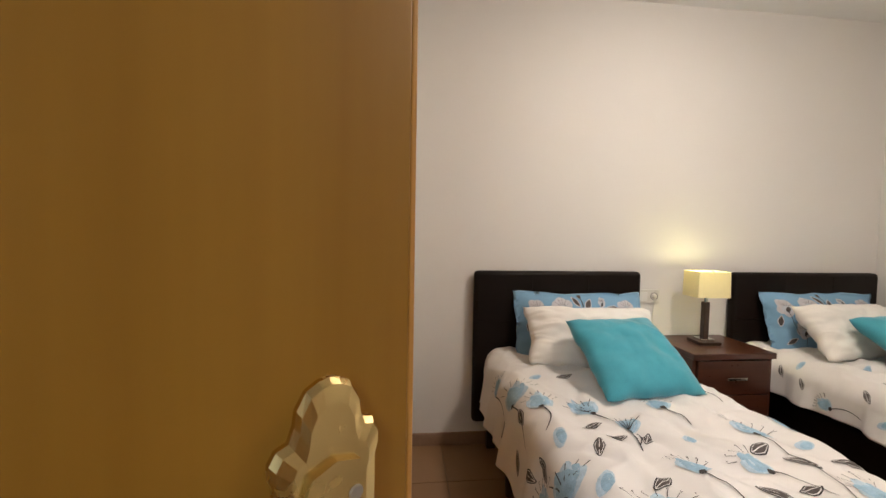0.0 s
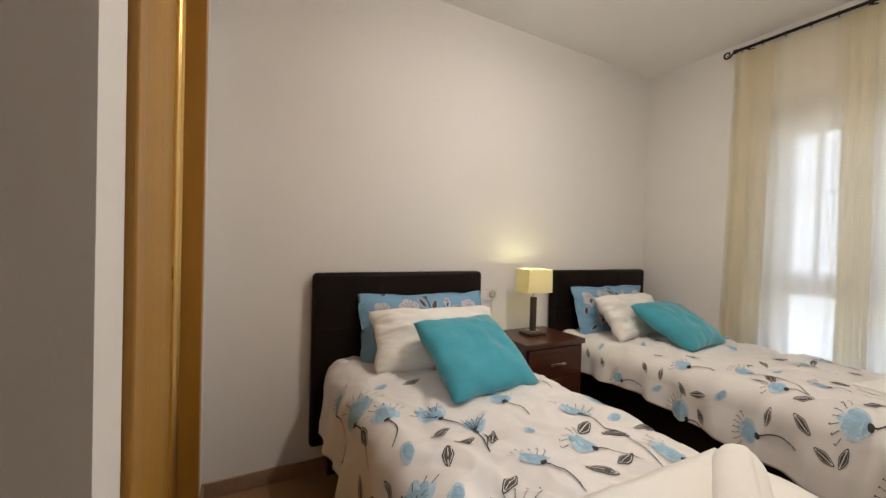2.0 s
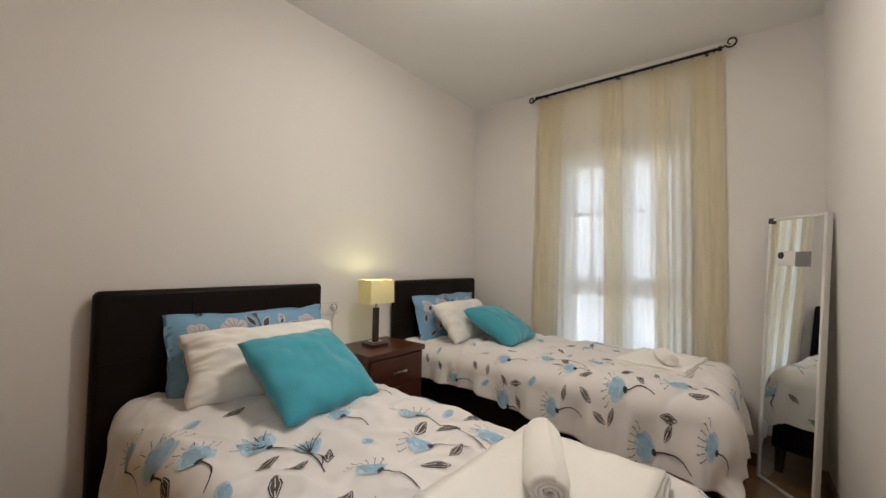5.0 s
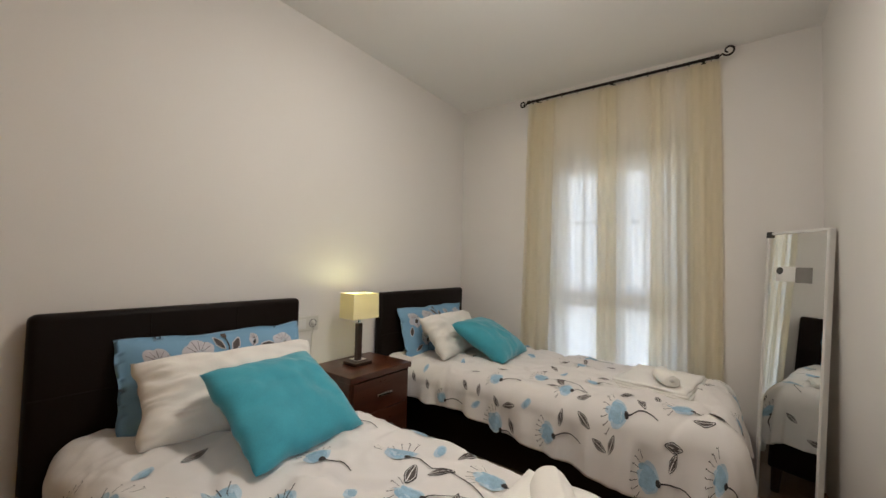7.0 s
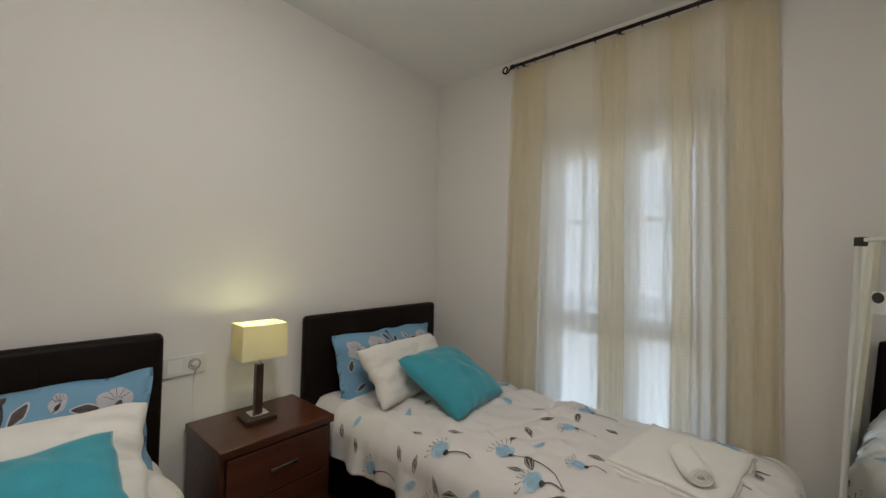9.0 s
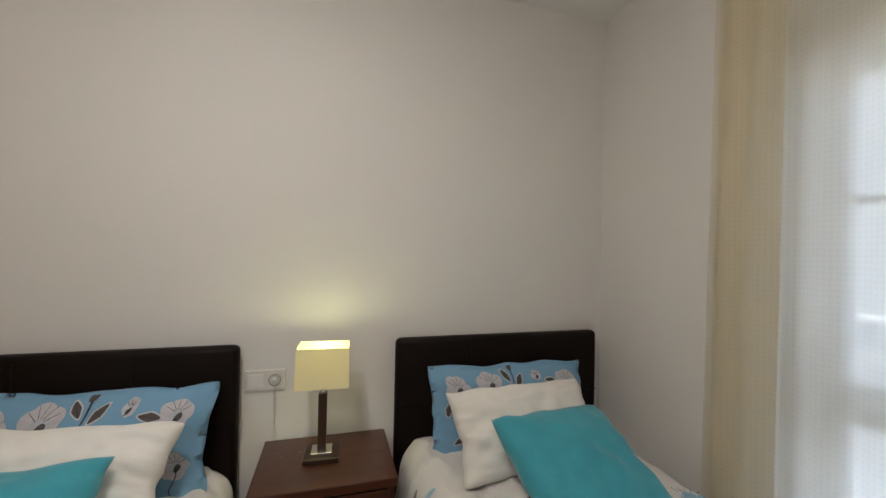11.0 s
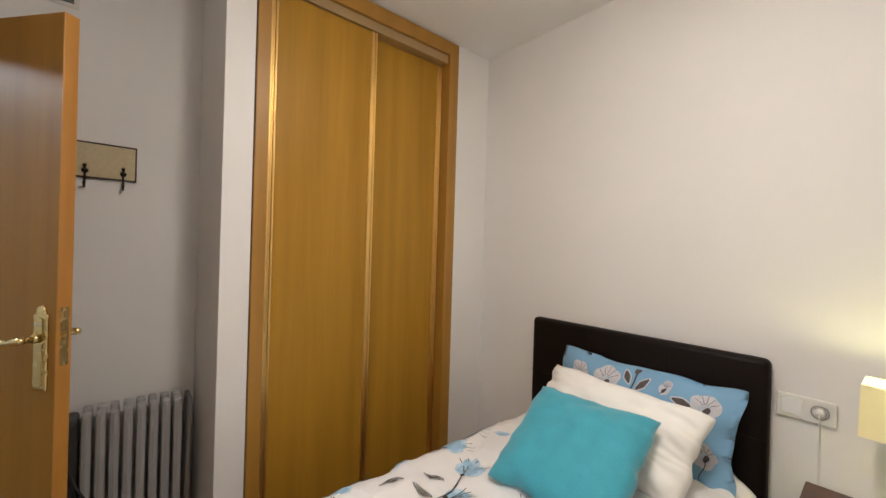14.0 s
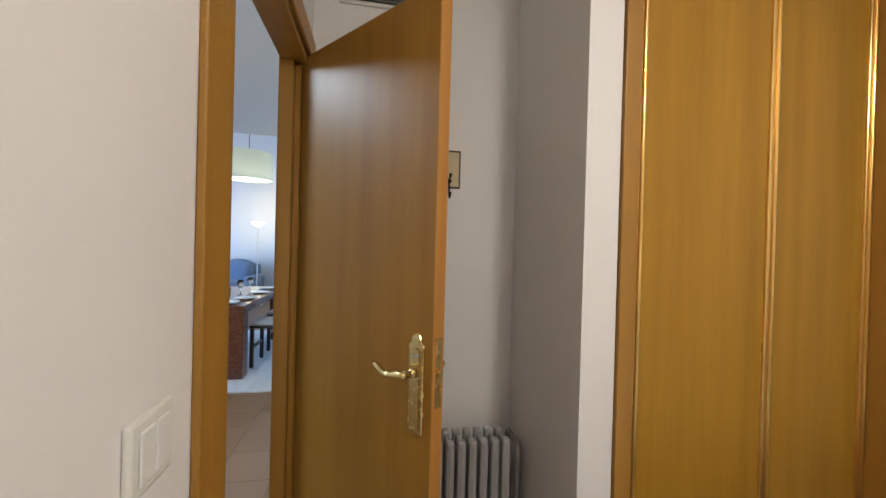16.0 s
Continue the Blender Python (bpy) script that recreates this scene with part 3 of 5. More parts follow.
class Print:
    """Printed motifs laid on a curved cloth, as thin patches just above it."""

    def __init__(self, at, inks):
        self.at, self.bm, self.made = at, None, []

    def begin(self, name):
        self.bm = bmesh.new()
        self.made.append((name, self.bm))

    def finish(self, inks, parent):
        for name, bm in self.made:
            bmesh.ops.recalc_face_normals(bm, faces=bm.faces)
            part(name, bm, inks, parent)

    def patch(self, pts, ink, up, centre=None):
        c = centre or (sum(p[0] for p in pts) / len(pts), sum(p[1] for p in pts) / len(pts))
        rings = [[self.bm.verts.new(lift(self.at, c[0] + (x - c[0]) * k, c[1] + (y - c[1]) * k, up)) for x, y in pts] for k in (0.4, 0.72, 1.0)]
        mid = self.bm.verts.new(lift(self.at, *c, up))
        n = len(pts)
        for k in range(n):
            j = (k + 1) % n
            for f in ((mid, rings[0][k], rings[0][j]), (rings[0][k], rings[1][k], rings[1][j], rings[0][j]), (rings[1][k], rings[2][k], rings[2][j], rings[1][j])):
                self.bm.faces.new(f).material_index = ink

    def line(self, pts, width, ink, up):
        rows = []
        for i, p in enumerate(pts):
            a, b = pts[max(i - 1, 0)], pts[min(i + 1, len(pts) - 1)]
            dx, dy = b[0] - a[0], b[1] - a[1]
            l = math.hypot(dx, dy) or 1
            w = width / 2 * (1 - 0.35 * i / len(pts))
            rows.append([self.bm.verts.new(lift(self.at, p[0] + k * w * dy / l, p[1] - k * w * dx / l, up)) for k in (-1, 1)])
        for a, b in zip(rows, rows[1:]):
            self.bm.faces.new((a[0], a[1], b[1], b[0])).material_index = ink

    def leaf(self, x, y, angle, size=0.085, rimmed=False):
        self.begin("printed_leaf")
        def shape(k, w):
            return [(x + math.cos(angle) * u * size * k / 2 - math.sin(angle) * v * size * w, y + math.sin(angle) * u * size * k / 2 + math.cos(angle) * v * size * w)
                    for u, v in [(math.cos(i * math.pi / 8), math.sin(i * math.pi / 8) * (1 - 0.45 * abs(math.cos(i * math.pi / 8)))) for i in range(16)]]
        if rimmed:
            self.patch(shape(1.1, 0.27), 0, 0.0022)
            self.patch(shape(0.9, 0.2), 2, 0.003)
            self.line([(x + math.cos(angle) * size * k, y + math.sin(angle) * size * k) for k in (-0.45, -0.2, 0.1, 0.4)], 0.0028, 1, 0.0037)
            return
        self.patch(shape(1, 0.21), 1, 0.0022)
        self.patch(shape(0.88, 0.165), 4, 0.0028)
        self.patch(shape(0.82, 0.142), 2, 0.0034)
        c, s = math.cos(angle) * size, math.sin(angle) * size
        self.line([(x + c * (k - 0.5), y + s * (k - 0.5)) for k in (0.05, 0.25, 0.5, 0.75, 0.92)], 0.0028, 4, 0.004)

    def petal(self, cx, cy, angle, long, wide, ink, up):
        """An oval brush mark with an uneven rim."""
        pts = []
        for i in range(18):
            th = i * math.pi / 9
            k = 1 + 0.16 * noise.noise(Vector((cx * 40 + math.cos(th) * 1.6, cy * 40 + math.sin(th) * 1.6, angle)))
            u, v = math.cos(th) * long / 2 * k, math.sin(th) * wide / 2 * k
            pts.append((cx + math.cos(angle) * u - math.sin(angle) * v, cy + math.sin(angle) * u + math.cos(angle) * v))
        self.patch(pts, ink, up)

    def bud(self, x, y, angle, size=0.07):
        self.begin("printed_bud")
        self.petal(x, y, angle, size, size * 0.5, 3, 0.0022)
        self.petal(x + 0.004, y - 0.003, angle + 0.2, size * 0.72, size * 0.36, 0, 0.0028)

    def flower(self, base, tip, end, stripes=False, wide=1.0):
        self.begin("printed_flower")
        (bx, by), (tx, ty) = base, tip
        r, a = math.hypot(tx - bx, ty - by), math.atan2(ty - by, tx - bx)
        turn = lambda p: (bx + p[0] * math.cos(a) - p[1] * math.sin(a), by + p[0] * math.sin(a) + p[1] * math.cos(a))
        for i in range(5):
            th = (-1 + i / 2) * 0.62 * wide
            long = r * (0.95 - 0.1 * abs(i - 2)) * (1 + 0.12 * noise.noise(Vector((bx * 30, by * 30, i * 2.7))))
            self.petal(*turn((long * 0.52 * math.cos(th), long * 0.52 * math.sin(th))), a + th, long, r * 0.42, 3 if i % 2 == 0 else 0, 0.0021 + 0.00025 * i)
        self.petal(*turn((r * 0.4, r * 0.04)), a, r * 0.7, r * 0.66 * wide, 0, 0.0035)
        for i in range(5 if stripes else 7):
            th = (-1 + i / 2 if stripes else -1 + i / 3) * 0.66 * wide
            k0, k1 = (0.15, 0.95) if stripes else (0.88, 1.14)
            k1 += 0.08 * noise.noise(Vector((by * 50, bx * 50, i * 3.1)))
            self.line([turn((r * k * math.cos(th * k ** 0.6), r * k * math.sin(th * k ** 0.6))) for k in (k0, (k0 + k1) / 2, k1)], 0.0034 if stripes else 0.002, 1, 0.004)
            if not stripes:
                self.petal(*turn((r * k1 * math.cos(th), r * k1 * math.sin(th))), 0, 0.004, 0.004, 1, 0.004)
        self.petal(bx, by, 0, 0.02, 0.018, 1, 0.0042)
        ex, ey = end
        nx, ny = -(ey - by) * 0.16, (ex - bx) * 0.16
        stem = []
        for i in range(9):
            k = i / 8
            stem.append((bx + (ex - bx) * k + nx * math.sin(k * math.pi), by + (ey - by) * k + ny * math.sin(k * math.pi)))
        self.line(stem, 0.0048, 1, 0.0042)

    def bloom(self, x, y, size, ex, ey):
        """A round pale bloom with a grey heart and a thin stem."""
        self.begin("printed_bloom")
        rim = []
        for i in range(30):
            th = i * math.pi / 15
            k = size / 2 * (0.82 + 0.18 * abs(math.cos(2.5 * th + x * 9))) * (1 + 0.15 * noise.noise(Vector((th, x * 20, y * 20))))
            rim.append((x + k * math.cos(th), y + k * math.sin(th)))
        self.patch(rim, 0, 0.0022, (x, y))
        self.petal(x, y - size * 0.08, 0.4, size * 0.5, size * 0.4, 3, 0.0032)
        self.petal(x + size * 0.06, y - size * 0.12, 0.9, size * 0.3, size * 0.2, 2, 0.0036)
        for i in range(5):
            th = 0.5 + i * 0.5
            self.line([(x + math.cos(th) * size * k, y + math.sin(th) * size * k) for k in (0.1, 0.25, 0.42)], 0.0022, 2, 0.0042)
        self.petal(x, y - size * 0.2, 0, 0.016, 0.014, 1, 0.0044)
        self.line([(x + (ex - x) * k / 6 + 0.006 * math.sin(k), y - size * 0.2 + (ey - y + size * 0.2) * k / 6) for k in range(7)], 0.004, 1, 0.0042)


def floral_duvet(top, cx, cores, left, right, seed, flowers, leaves, buds):
    at = duvet_surface(cx, top, *cores, seed)
    q = DR * math.pi / 2
    s0, s1, t0, t1 = -cores[0] - q - left, cores[1] + q + right, -0.09, DY - q - 0.2
    bm = sheet(lambda u, v: at(s0 + (s1 - s0) * u, t0 + (t1 - t0) * v), 130, 200)
    ob = part("duvet", bm, COTTON, None, "", True)
    ob.name = "duvet"
    tagged(ob, "white cotton duvet printed with blue flowers, spread over the bed", "duvet", "duvets on the beds")
    so = ob.modifiers.new("thick", "SOLIDIFY")
    so.thickness, so.offset = 0.022, 1.0
    pr = Print(at, None)
    for f in flowers:
        pr.flower(*f)
    for l in leaves:
        pr.leaf(*l)
    for b in buds:
        pr.bud(*b)
    pr.finish([INK_BLUE, INK_DARK, INK_GREY, INK_WASH, COTTON], ob)
    return ob


def bed_frame(cx):
    b = thing("bed", "single bed with a dark brown leather headboard and upholstered base", "bed", pose(cx, 0, 0), "single beds")
    bm = solid(-0.495, 0.495, -0.075, -0.012, 0.16, 1.025, 0.024, 4)
    part("headboard", bm, LEATHER, b, "dark brown padded leather headboard", True)
    seam = bmesh.new()
    box(seam, -0.49, 0.49, -0.0775, -0.0745, 0.742, 0.746, 0.0012, 1)
    for x in (-0.165, 0.165):
        box(seam, x - 0.002, x + 0.002, -0.0775, -0.0745, 0.747, 1.0, 0.0012, 1)
    part("seam", seam, LEATHER, b, "stitched seam")
    part("base", solid(-0.415, 0.415, -1.9, -0.08, 0.15, 0.365, 0.018, 3), LEATHER, b, "dark brown upholstered base", True)
    for x in (-0.38, 0.38):
        part("leg", solid(x - 0.025, x + 0.025, -0.065, -0.025, 0, 0.16, 0.004), DARKWOOD, b)
        for y in (-0.45, -1.8):
            leg = bmesh.new()
            rod(leg, (x, y, 0), (x, y, 0.15), 0.02, 0.028)
            part("leg", leg, DARKWOOD, b)
    m = solid(cx - 0.425, cx + 0.425, -1.91, -0.085, 0.366, 0.565, 0.05, 4)
    tagged(part("mattress", m, SHEET, None, "", True), "white single mattress on the bed base", "mattress", "mattresses")
    return b


def pillow(name, label, category, material, w, h, thick, m, seed, pinch=0.12, group="", prints=None, soft=0.03, wrinkle=0.1, flange=0.0):
    """A stuffed pillow: two bulging faces that meet in a seam with drawn-out corners; local x is its width, y its height, z its face."""
    def face(sign):
        def at(u, v):
            a, b = 2 * u - 1, 2 * v - 1
            ex, ey = 1 - pinch * 0.55 * (1 - abs(b) ** 1.6) - soft * b ** 8, 1 - pinch * 0.55 * (1 - abs(a) ** 1.6) - soft * a ** 8
            fa, fb = min(1, abs(a) / (1 - flange)), min(1, abs(b) / (1 - 1.6 * flange))
            soft_rim = 0.85 if flange else 0.5
            bulge = (1 - fa ** 3) ** soft_rim * (1 - fb ** 3) ** soft_rim
            edge = max(abs(a), abs(b))
            nz = noise.noise(Vector((a * 2.1 + seed, b * 2.1, sign * 2 + seed)))
            wr = noise.noise(Vector((a * 5.5 - seed, b * 4.0, sign + 2.3 * seed)))
            ripple = math.sin((a * 3 + b * 7) * 2 + seed) * 0.1 * (1 - bulge)
            gather = max(0, abs(a) - 0.45) / 0.55 * (0.5 * math.sin(b * 9 + 3 * nz + seed + a * 3) + 1.3 * noise.noise(Vector((a * 3, b * 8 + a * 2, seed * 5 + sign)))) * wrinkle * 1.3
            z = thick / 2 * bulge * (1 + 0.2 * nz + wrinkle * wr + gather) + thick * 0.02 * ripple
            flop = 0.028 * noise.noise(Vector((a * 2.6 + 4 * seed, b * 2.6, 1.7))) * max(0, edge - 0.72) / 0.28 * (flange > 0)
            rag = 0.012 * noise.noise(Vector((a * 3, b * 3, seed * 3)))
            return Vector((a * w / 2 * ex + rag, b * h / 2 * ey + rag - flop * 0.5, sign * z + flop + sign * 0.0008 * (flange > 0) * (edge < 0.999)))
        return at
    bm = bmesh.new()
    n = 46
    for sign in (1, -1):
        at = face(sign)
        g = [[bm.verts.new(at(i / n, j / n)) for j in range(n + 1)] for i in range(n + 1)]
        for i in range(n):
            for j in range(n):
                f = (g[i][j], g[i + 1][j], g[i + 1][j + 1], g[i][j + 1])
                bm.faces.new(f if sign > 0 else f[::-1])
    bmesh.ops.remove_doubles(bm, verts=bm.verts, dist=0.0015)
    ob = part(name, bm, material, None, "", True)
    tagged(ob, label, category, group)
    ob.matrix_world = m
    if prints:
        top = face(1)

        def on_mesh(s, t):
            u, v = min(max(0.86 * s / w + 0.5, 0.03), 0.97) * n, min(max(0.9 * (t + 0.03) / h + 0.5, 0.03), 0.97) * n
            i, j = int(u), int(v)
            low = top(i / n, j / n).lerp(top((i + 1) / n, j / n), u - i)
            return low.lerp(top(i / n, (j + 1) / n).lerp(top((i + 1) / n, (j + 1) / n), u - i), v - j)
        pr = Print(on_mesh, None)
        prints(pr)
        pr.finish([INK_PALE, INK_DARK, INK_GREY, INK_MIST, INK_PALE], ob)
    return ob


def pillow_print(pr):
    for b in ((-0.29, 0.09, 0.13, -0.25, -0.08), (-0.125, 0.105, 0.14, -0.1, -0.04), (0.31, 0.1, 0.115, 0.29, -0.1), (0.05, 0.035, 0.09, 0.07, -0.1), (-0.21, -0.06, 0.12, -0.19, -0.18),
              (0.2, -0.06, 0.12, 0.22, -0.18), (-0.02, -0.1, 0.12, 0.0, -0.19), (0.33, -0.08, 0.1, 0.32, -0.18), (0.145, 0.135, 0.055, 0.14, 0.11)):
        pr.bloom(*b)
    for l in ((-0.03, 0.14, 2.1, 0.075), (0.045, 0.12, 0.95, 0.08), (0.225, 0.1, -0.25, 0.085), (-0.2, 0.06, 1.2, 0.065), (-0.345, 0.0, 1.3, 0.07), (-0.1, -0.02, 0.4, 0.07), (0.12, 0.0, 2.2, 0.07), (0.27, 0.015, 0.9, 0.07), (-0.29, -0.13, 0.5, 0.07), (0.1, -0.14, 2.4, 0.07)):
        pr.leaf(*l, True)
    pr.begin("printed_stem")
    pr.line([(0.003 + 0.006 * math.sin(k), 0.175 - 0.03 * k) for k in range(8)], 0.007, 1, 0.0045)
    pr.begin("printed_bud")
    pr.petal(0.004, 0.178, 1.5, 0.035, 0.03, 2, 0.0045)


# ---- bedroom: beds and bedding ----
LX, RX = 0.947, 2.533
bed_frame(LX)
bed_frame(RX)
FLOWERS = [((-0.2, -0.86), (-0.23, -0.75), (-0.18, -1.12), True), ((-0.14, -0.99), (-0.1, -0.9), (-0.17, -1.09), True, 0.7), ((0.22, -1.09), (0.27, -0.99), (0.21, -1.38)),
           ((0.11, -1.24), (0.08, -1.16), (0.19, -1.34)), ((-0.1, -1.25), (-0.09, -1.16), (-0.09, -1.38)), ((0.05, -0.89), (0.07, -0.81), (0.07, -1.0)),
           ((0.33, -1.37), (0.31, -1.27), (0.32, -1.45)), ((0.47, -1.5), (0.42, -1.4), (0.5, -1.66)), ((-0.37, -0.8), (-0.35, -0.7), (-0.4, -0.94)),
           ((-0.46, -0.66), (-0.39, -0.55), (-0.5, -0.86)), ((-0.3, -1.4), (-0.26, -1.29), (-0.3, -1.6)), ((0.0, -1.62), (0.05, -1.53), (-0.02, -1.8)),
           ((0.3, -0.7), (0.36, -0.62), (0.33, -0.84)), ((0.42, -1.02), (0.46, -0.93), (0.48, -1.16)), ((-0.45, -1.2), (-0.4, -1.1), (-0.52, -1.34), True),
           ((0.3, -1.72), (0.35, -1.63), (0.27, -1.9)), ((-0.28, -1.8), (-0.24, -1.7), (-0.3, -1.97)), ((0.12, -1.95), (0.16, -1.87), (0.1, -2.1)), ((-0.58, -1.6), (-0.52, -1.52), (-0.62, -1.75)),
           ((-0.5, -0.45), (-0.46, -0.37), (-0.55, -0.58)), ((-0.56, -1.1), (-0.5, -1.03), (-0.6, -1.22)), ((-0.5, -1.45), (-0.44, -1.38), (-0.56, -1.56)), ((-0.52, -1.85), (-0.46, -1.78), (-0.58, -1.95)),
           ((-0.02, -0.62), (0.03, -0.54), (-0.06, -0.75)), ((0.48, -0.5), (0.52, -0.42), (0.5, -0.62)), ((-0.1, -2.06), (-0.05, -1.98), (-0.12, -2.16)), ((0.4, -2.0), (0.44, -1.92), (0.42, -2.12))]
LEAVES = [(-0.3, -1.09, 1.1), (-0.22, -1.26, 0.5), (0.03, -1.33, -0.9), (-0.25, -0.95, 0.3), (-0.21, -1.03, 0.2), (-0.12, -1.05, 0.9), (-0.45, -0.76, 1.4), (-0.17, -0.54, 0.2), (0.4, -1.2, -0.3),
          (-0.47, -1.02, 1.3), (0.165, -1.15, 0.3), (0.25, -1.2, -0.9), (0.15, -1.31, 0.2), (0.2, -1.55, 0.6), (-0.14, -1.5, 1.0), (0.52, -1.32, 0.4), (-0.4, -1.55, 0.7), (0.1, -1.78, 0.2),
          (0.42, -1.85, 1.2), (-0.12, -1.9, 0.8), (0.46, -0.8, 0.5), (-0.55, -1.4, 1.2), (0.2, -0.5, 0.9), (-0.42, -1.95, 0.3), (0.3, -2.02, 0.7), (-0.53, -0.95, 1.8), (-0.57, -0.62, 1.2), (-0.55, -1.28, 0.8), (-0.5, -1.68, 1.5), (-0.57, -1.5, 1.0), (-0.59, -0.8, 0.4), (-0.25, -2.08, 0.9), (0.2, -2.12, 0.4)]
BUDS = [(-0.38, -1.0, 1.4), (0.0, -1.08, 0.6), (0.35, -1.12, 0.2), (-0.36, -1.24, 0.9), (-0.3, -0.53, 0.5), (0.1, -1.47, 0.4), (0.4, -1.62, 0.9), (-0.1, -1.7, 0.2), (0.18, -0.75, 0.5),
        (-0.44, -1.72, 1.0), (0.5, -0.95, 0.9), (0.05, -1.98, 0.3)]
floral_duvet(0.58, LX, (0.345, 0.395), 0.2, 0.06, 1.7, FLOWERS, LEAVES, BUDS)
draw_in = lambda b, p, k: (b[0] + 0.03 + (p[0] - b[0]) * k, b[1] - 0.05 + (p[1] - b[1]) * k)
small = lambda f: (draw_in(f[0], f[0], 1), draw_in(f[0], f[1], 0.78), draw_in(f[0], f[2], 0.8)) + tuple(f[3:])
MORE_LEAVES = [(-0.5 + 0.025 * math.sin(5 * i), -0.35 - 0.115 * i, 0.4 + 1.7 * math.sin(3.1 * i), 0.06) for i in range(14)] + [(0.3 * math.sin(2.3 * i), -0.75 - 0.09 * i, 2.2 * math.sin(1.9 * i), 0.062) for i in range(13)]
MORE_BUDS = [(-0.44 + 0.04 * math.sin(4 * i), -0.42 - 0.19 * i, 0.9 * math.sin(2 * i), 0.055) for i in range(8)]
NEAR_FLOWERS = [((-0.404, -0.921), (-0.39, -0.85), (-0.399, -1.035)), ((-0.287, -1.13), (-0.255, -1.055), (-0.363, -1.363)), ((-0.37, -1.291), (-0.37, -1.22), (-0.363, -1.363)),
                ((0.037, -1.253), (0.012, -1.19), (0.043, -1.33)), ((0.285, -1.235), (0.33, -1.16), (0.302, -1.34)), ((-0.422, -1.549), (-0.422, -1.465), (-0.419, -1.672)),
                ((-0.326, -1.79), (-0.328, -1.69), (-0.37, -1.939)), ((-0.618, -0.962), (-0.569, -0.88), (-0.633, -1.04)), ((-0.55, -1.243), (-0.552, -1.165), (-0.54, -1.369)),
                ((-0.588, -0.6), (-0.561, -0.545), (-0.582, -0.714)), ((-0.57, -1.68), (-0.56, -1.59), (-0.6, -1.82)), ((-0.52, -1.93), (-0.5, -1.85), (-0.56, -2.05)), ((-0.15, -2.02), (-0.13, -1.94), (-0.18, -2.13)), ((-0.188, -1.371), (-0.195, -1.31), (-0.177, -1.433))]
NEAR_LEAVES = [(-0.294, -1.208, -2.44, 0.087), (-0.35, -1.185, -1.27, 0.06), (-0.322, -1.87, -2.27, 0.075), (-0.39, -1.832, -1.57, 0.075), (-0.584, -1.017, -2.71, 0.065), (-0.474, -0.72, -2.43, 0.06),
               (-0.291, -0.873, -0.96, 0.06), (-0.466, -1.376, -2.13, 0.07), (-0.32, -1.53, -1.06, 0.065), (-0.37, -0.738, -1.57, 0.055), (-0.4, -1.36, -1.15, 0.06), (0.143, -1.36, -1.94, 0.06)]
NEAR_BUDS = [(-0.473, -1.093, -0.89, 0.055), (-0.552, -0.804, -0.9, 0.055), (-0.158, -1.18, -0.44, 0.055), (0.18, -0.842, -1.89, 0.07)]
TAKEN = [f[0] for f in NEAR_FLOWERS] + [f[1] for f in NEAR_FLOWERS] + [f[2] for f in NEAR_FLOWERS] + [l[:2] for l in NEAR_LEAVES] + [l[:2] for l in NEAR_BUDS]
spare = lambda p, gap: all(math.hypot(p[0] - x, p[1] - y) > gap for x, y in TAKEN)
floral_duvet(0.6, RX, (0.37, 0.355), 0.1, 0.0, 4.3, NEAR_FLOWERS + [f for f in map(small, FLOWERS) if spare(f[0], 0.17)],
             NEAR_LEAVES + [l for l in [(a + 0.03, b - 0.05, c, 0.066) for a, b, c in LEAVES] + MORE_LEAVES if spare(l, 0.07)],
             NEAR_BUDS + [b for b in [(a + 0.03, b - 0.05, c, 0.06) for a, b, c in BUDS] + MORE_BUDS if spare(b, 0.12)])

BLUE_PILLOW = "light blue cotton pillow printed with pale flowers, leaning on the headboard"
pillow("pillow", BLUE_PILLOW, "pillow", BLUE, 0.74, 0.41, 0.13, pose(1.025, -0.165, 0.715, 75, 0, -2), 1.1, 0.1, "blue pillows", pillow_print, 0.015, 0.1, 0.05)
pillow("pillow", BLUE_PILLOW, "pillow", BLUE, 0.72, 0.41, 0.13, pose(2.52, -0.165, 0.72, 75, 0, -2), 2.6, 0.1, "blue pillows", pillow_print, 0.015, 0.1, 0.05)
WHITE_PILLOW = "plain white cotton pillow propped in front of a blue pillow"
pillow("pillow", WHITE_PILLOW, "pillow", PLAIN, 0.67, 0.33, 0.16, pose(1.005, -0.35, 0.728, 48, 0, -8), 3.2, 0.11, "white pillows", None, 0.015, 0.24)
pillow("pillow", WHITE_PILLOW, "pillow", PLAIN, 0.60, 0.33, 0.16, pose(2.50, -0.355, 0.74, 50, 0, 3), 5.9, 0.11, "white pillows", None, 0.015, 0.24)
pillow("cushion", "square teal velour cushion lying against the white pillow", "cushion", TEAL, 0.44, 0.42, 0.15, pose(1.03, -0.632, 0.725, 33, 0, 4), 7.7, 0.13, "teal cushions", None, 0.02, 0.06)
pillow("cushion", "square teal velour cushion propped on the white pillow", "cushion", TEAL, 0.45, 0.42, 0.15, pose(2.53, -0.63, 0.735, 28, 0, 5), 9.4, 0.12, "teal cushions", None, 0.025, 0.06)


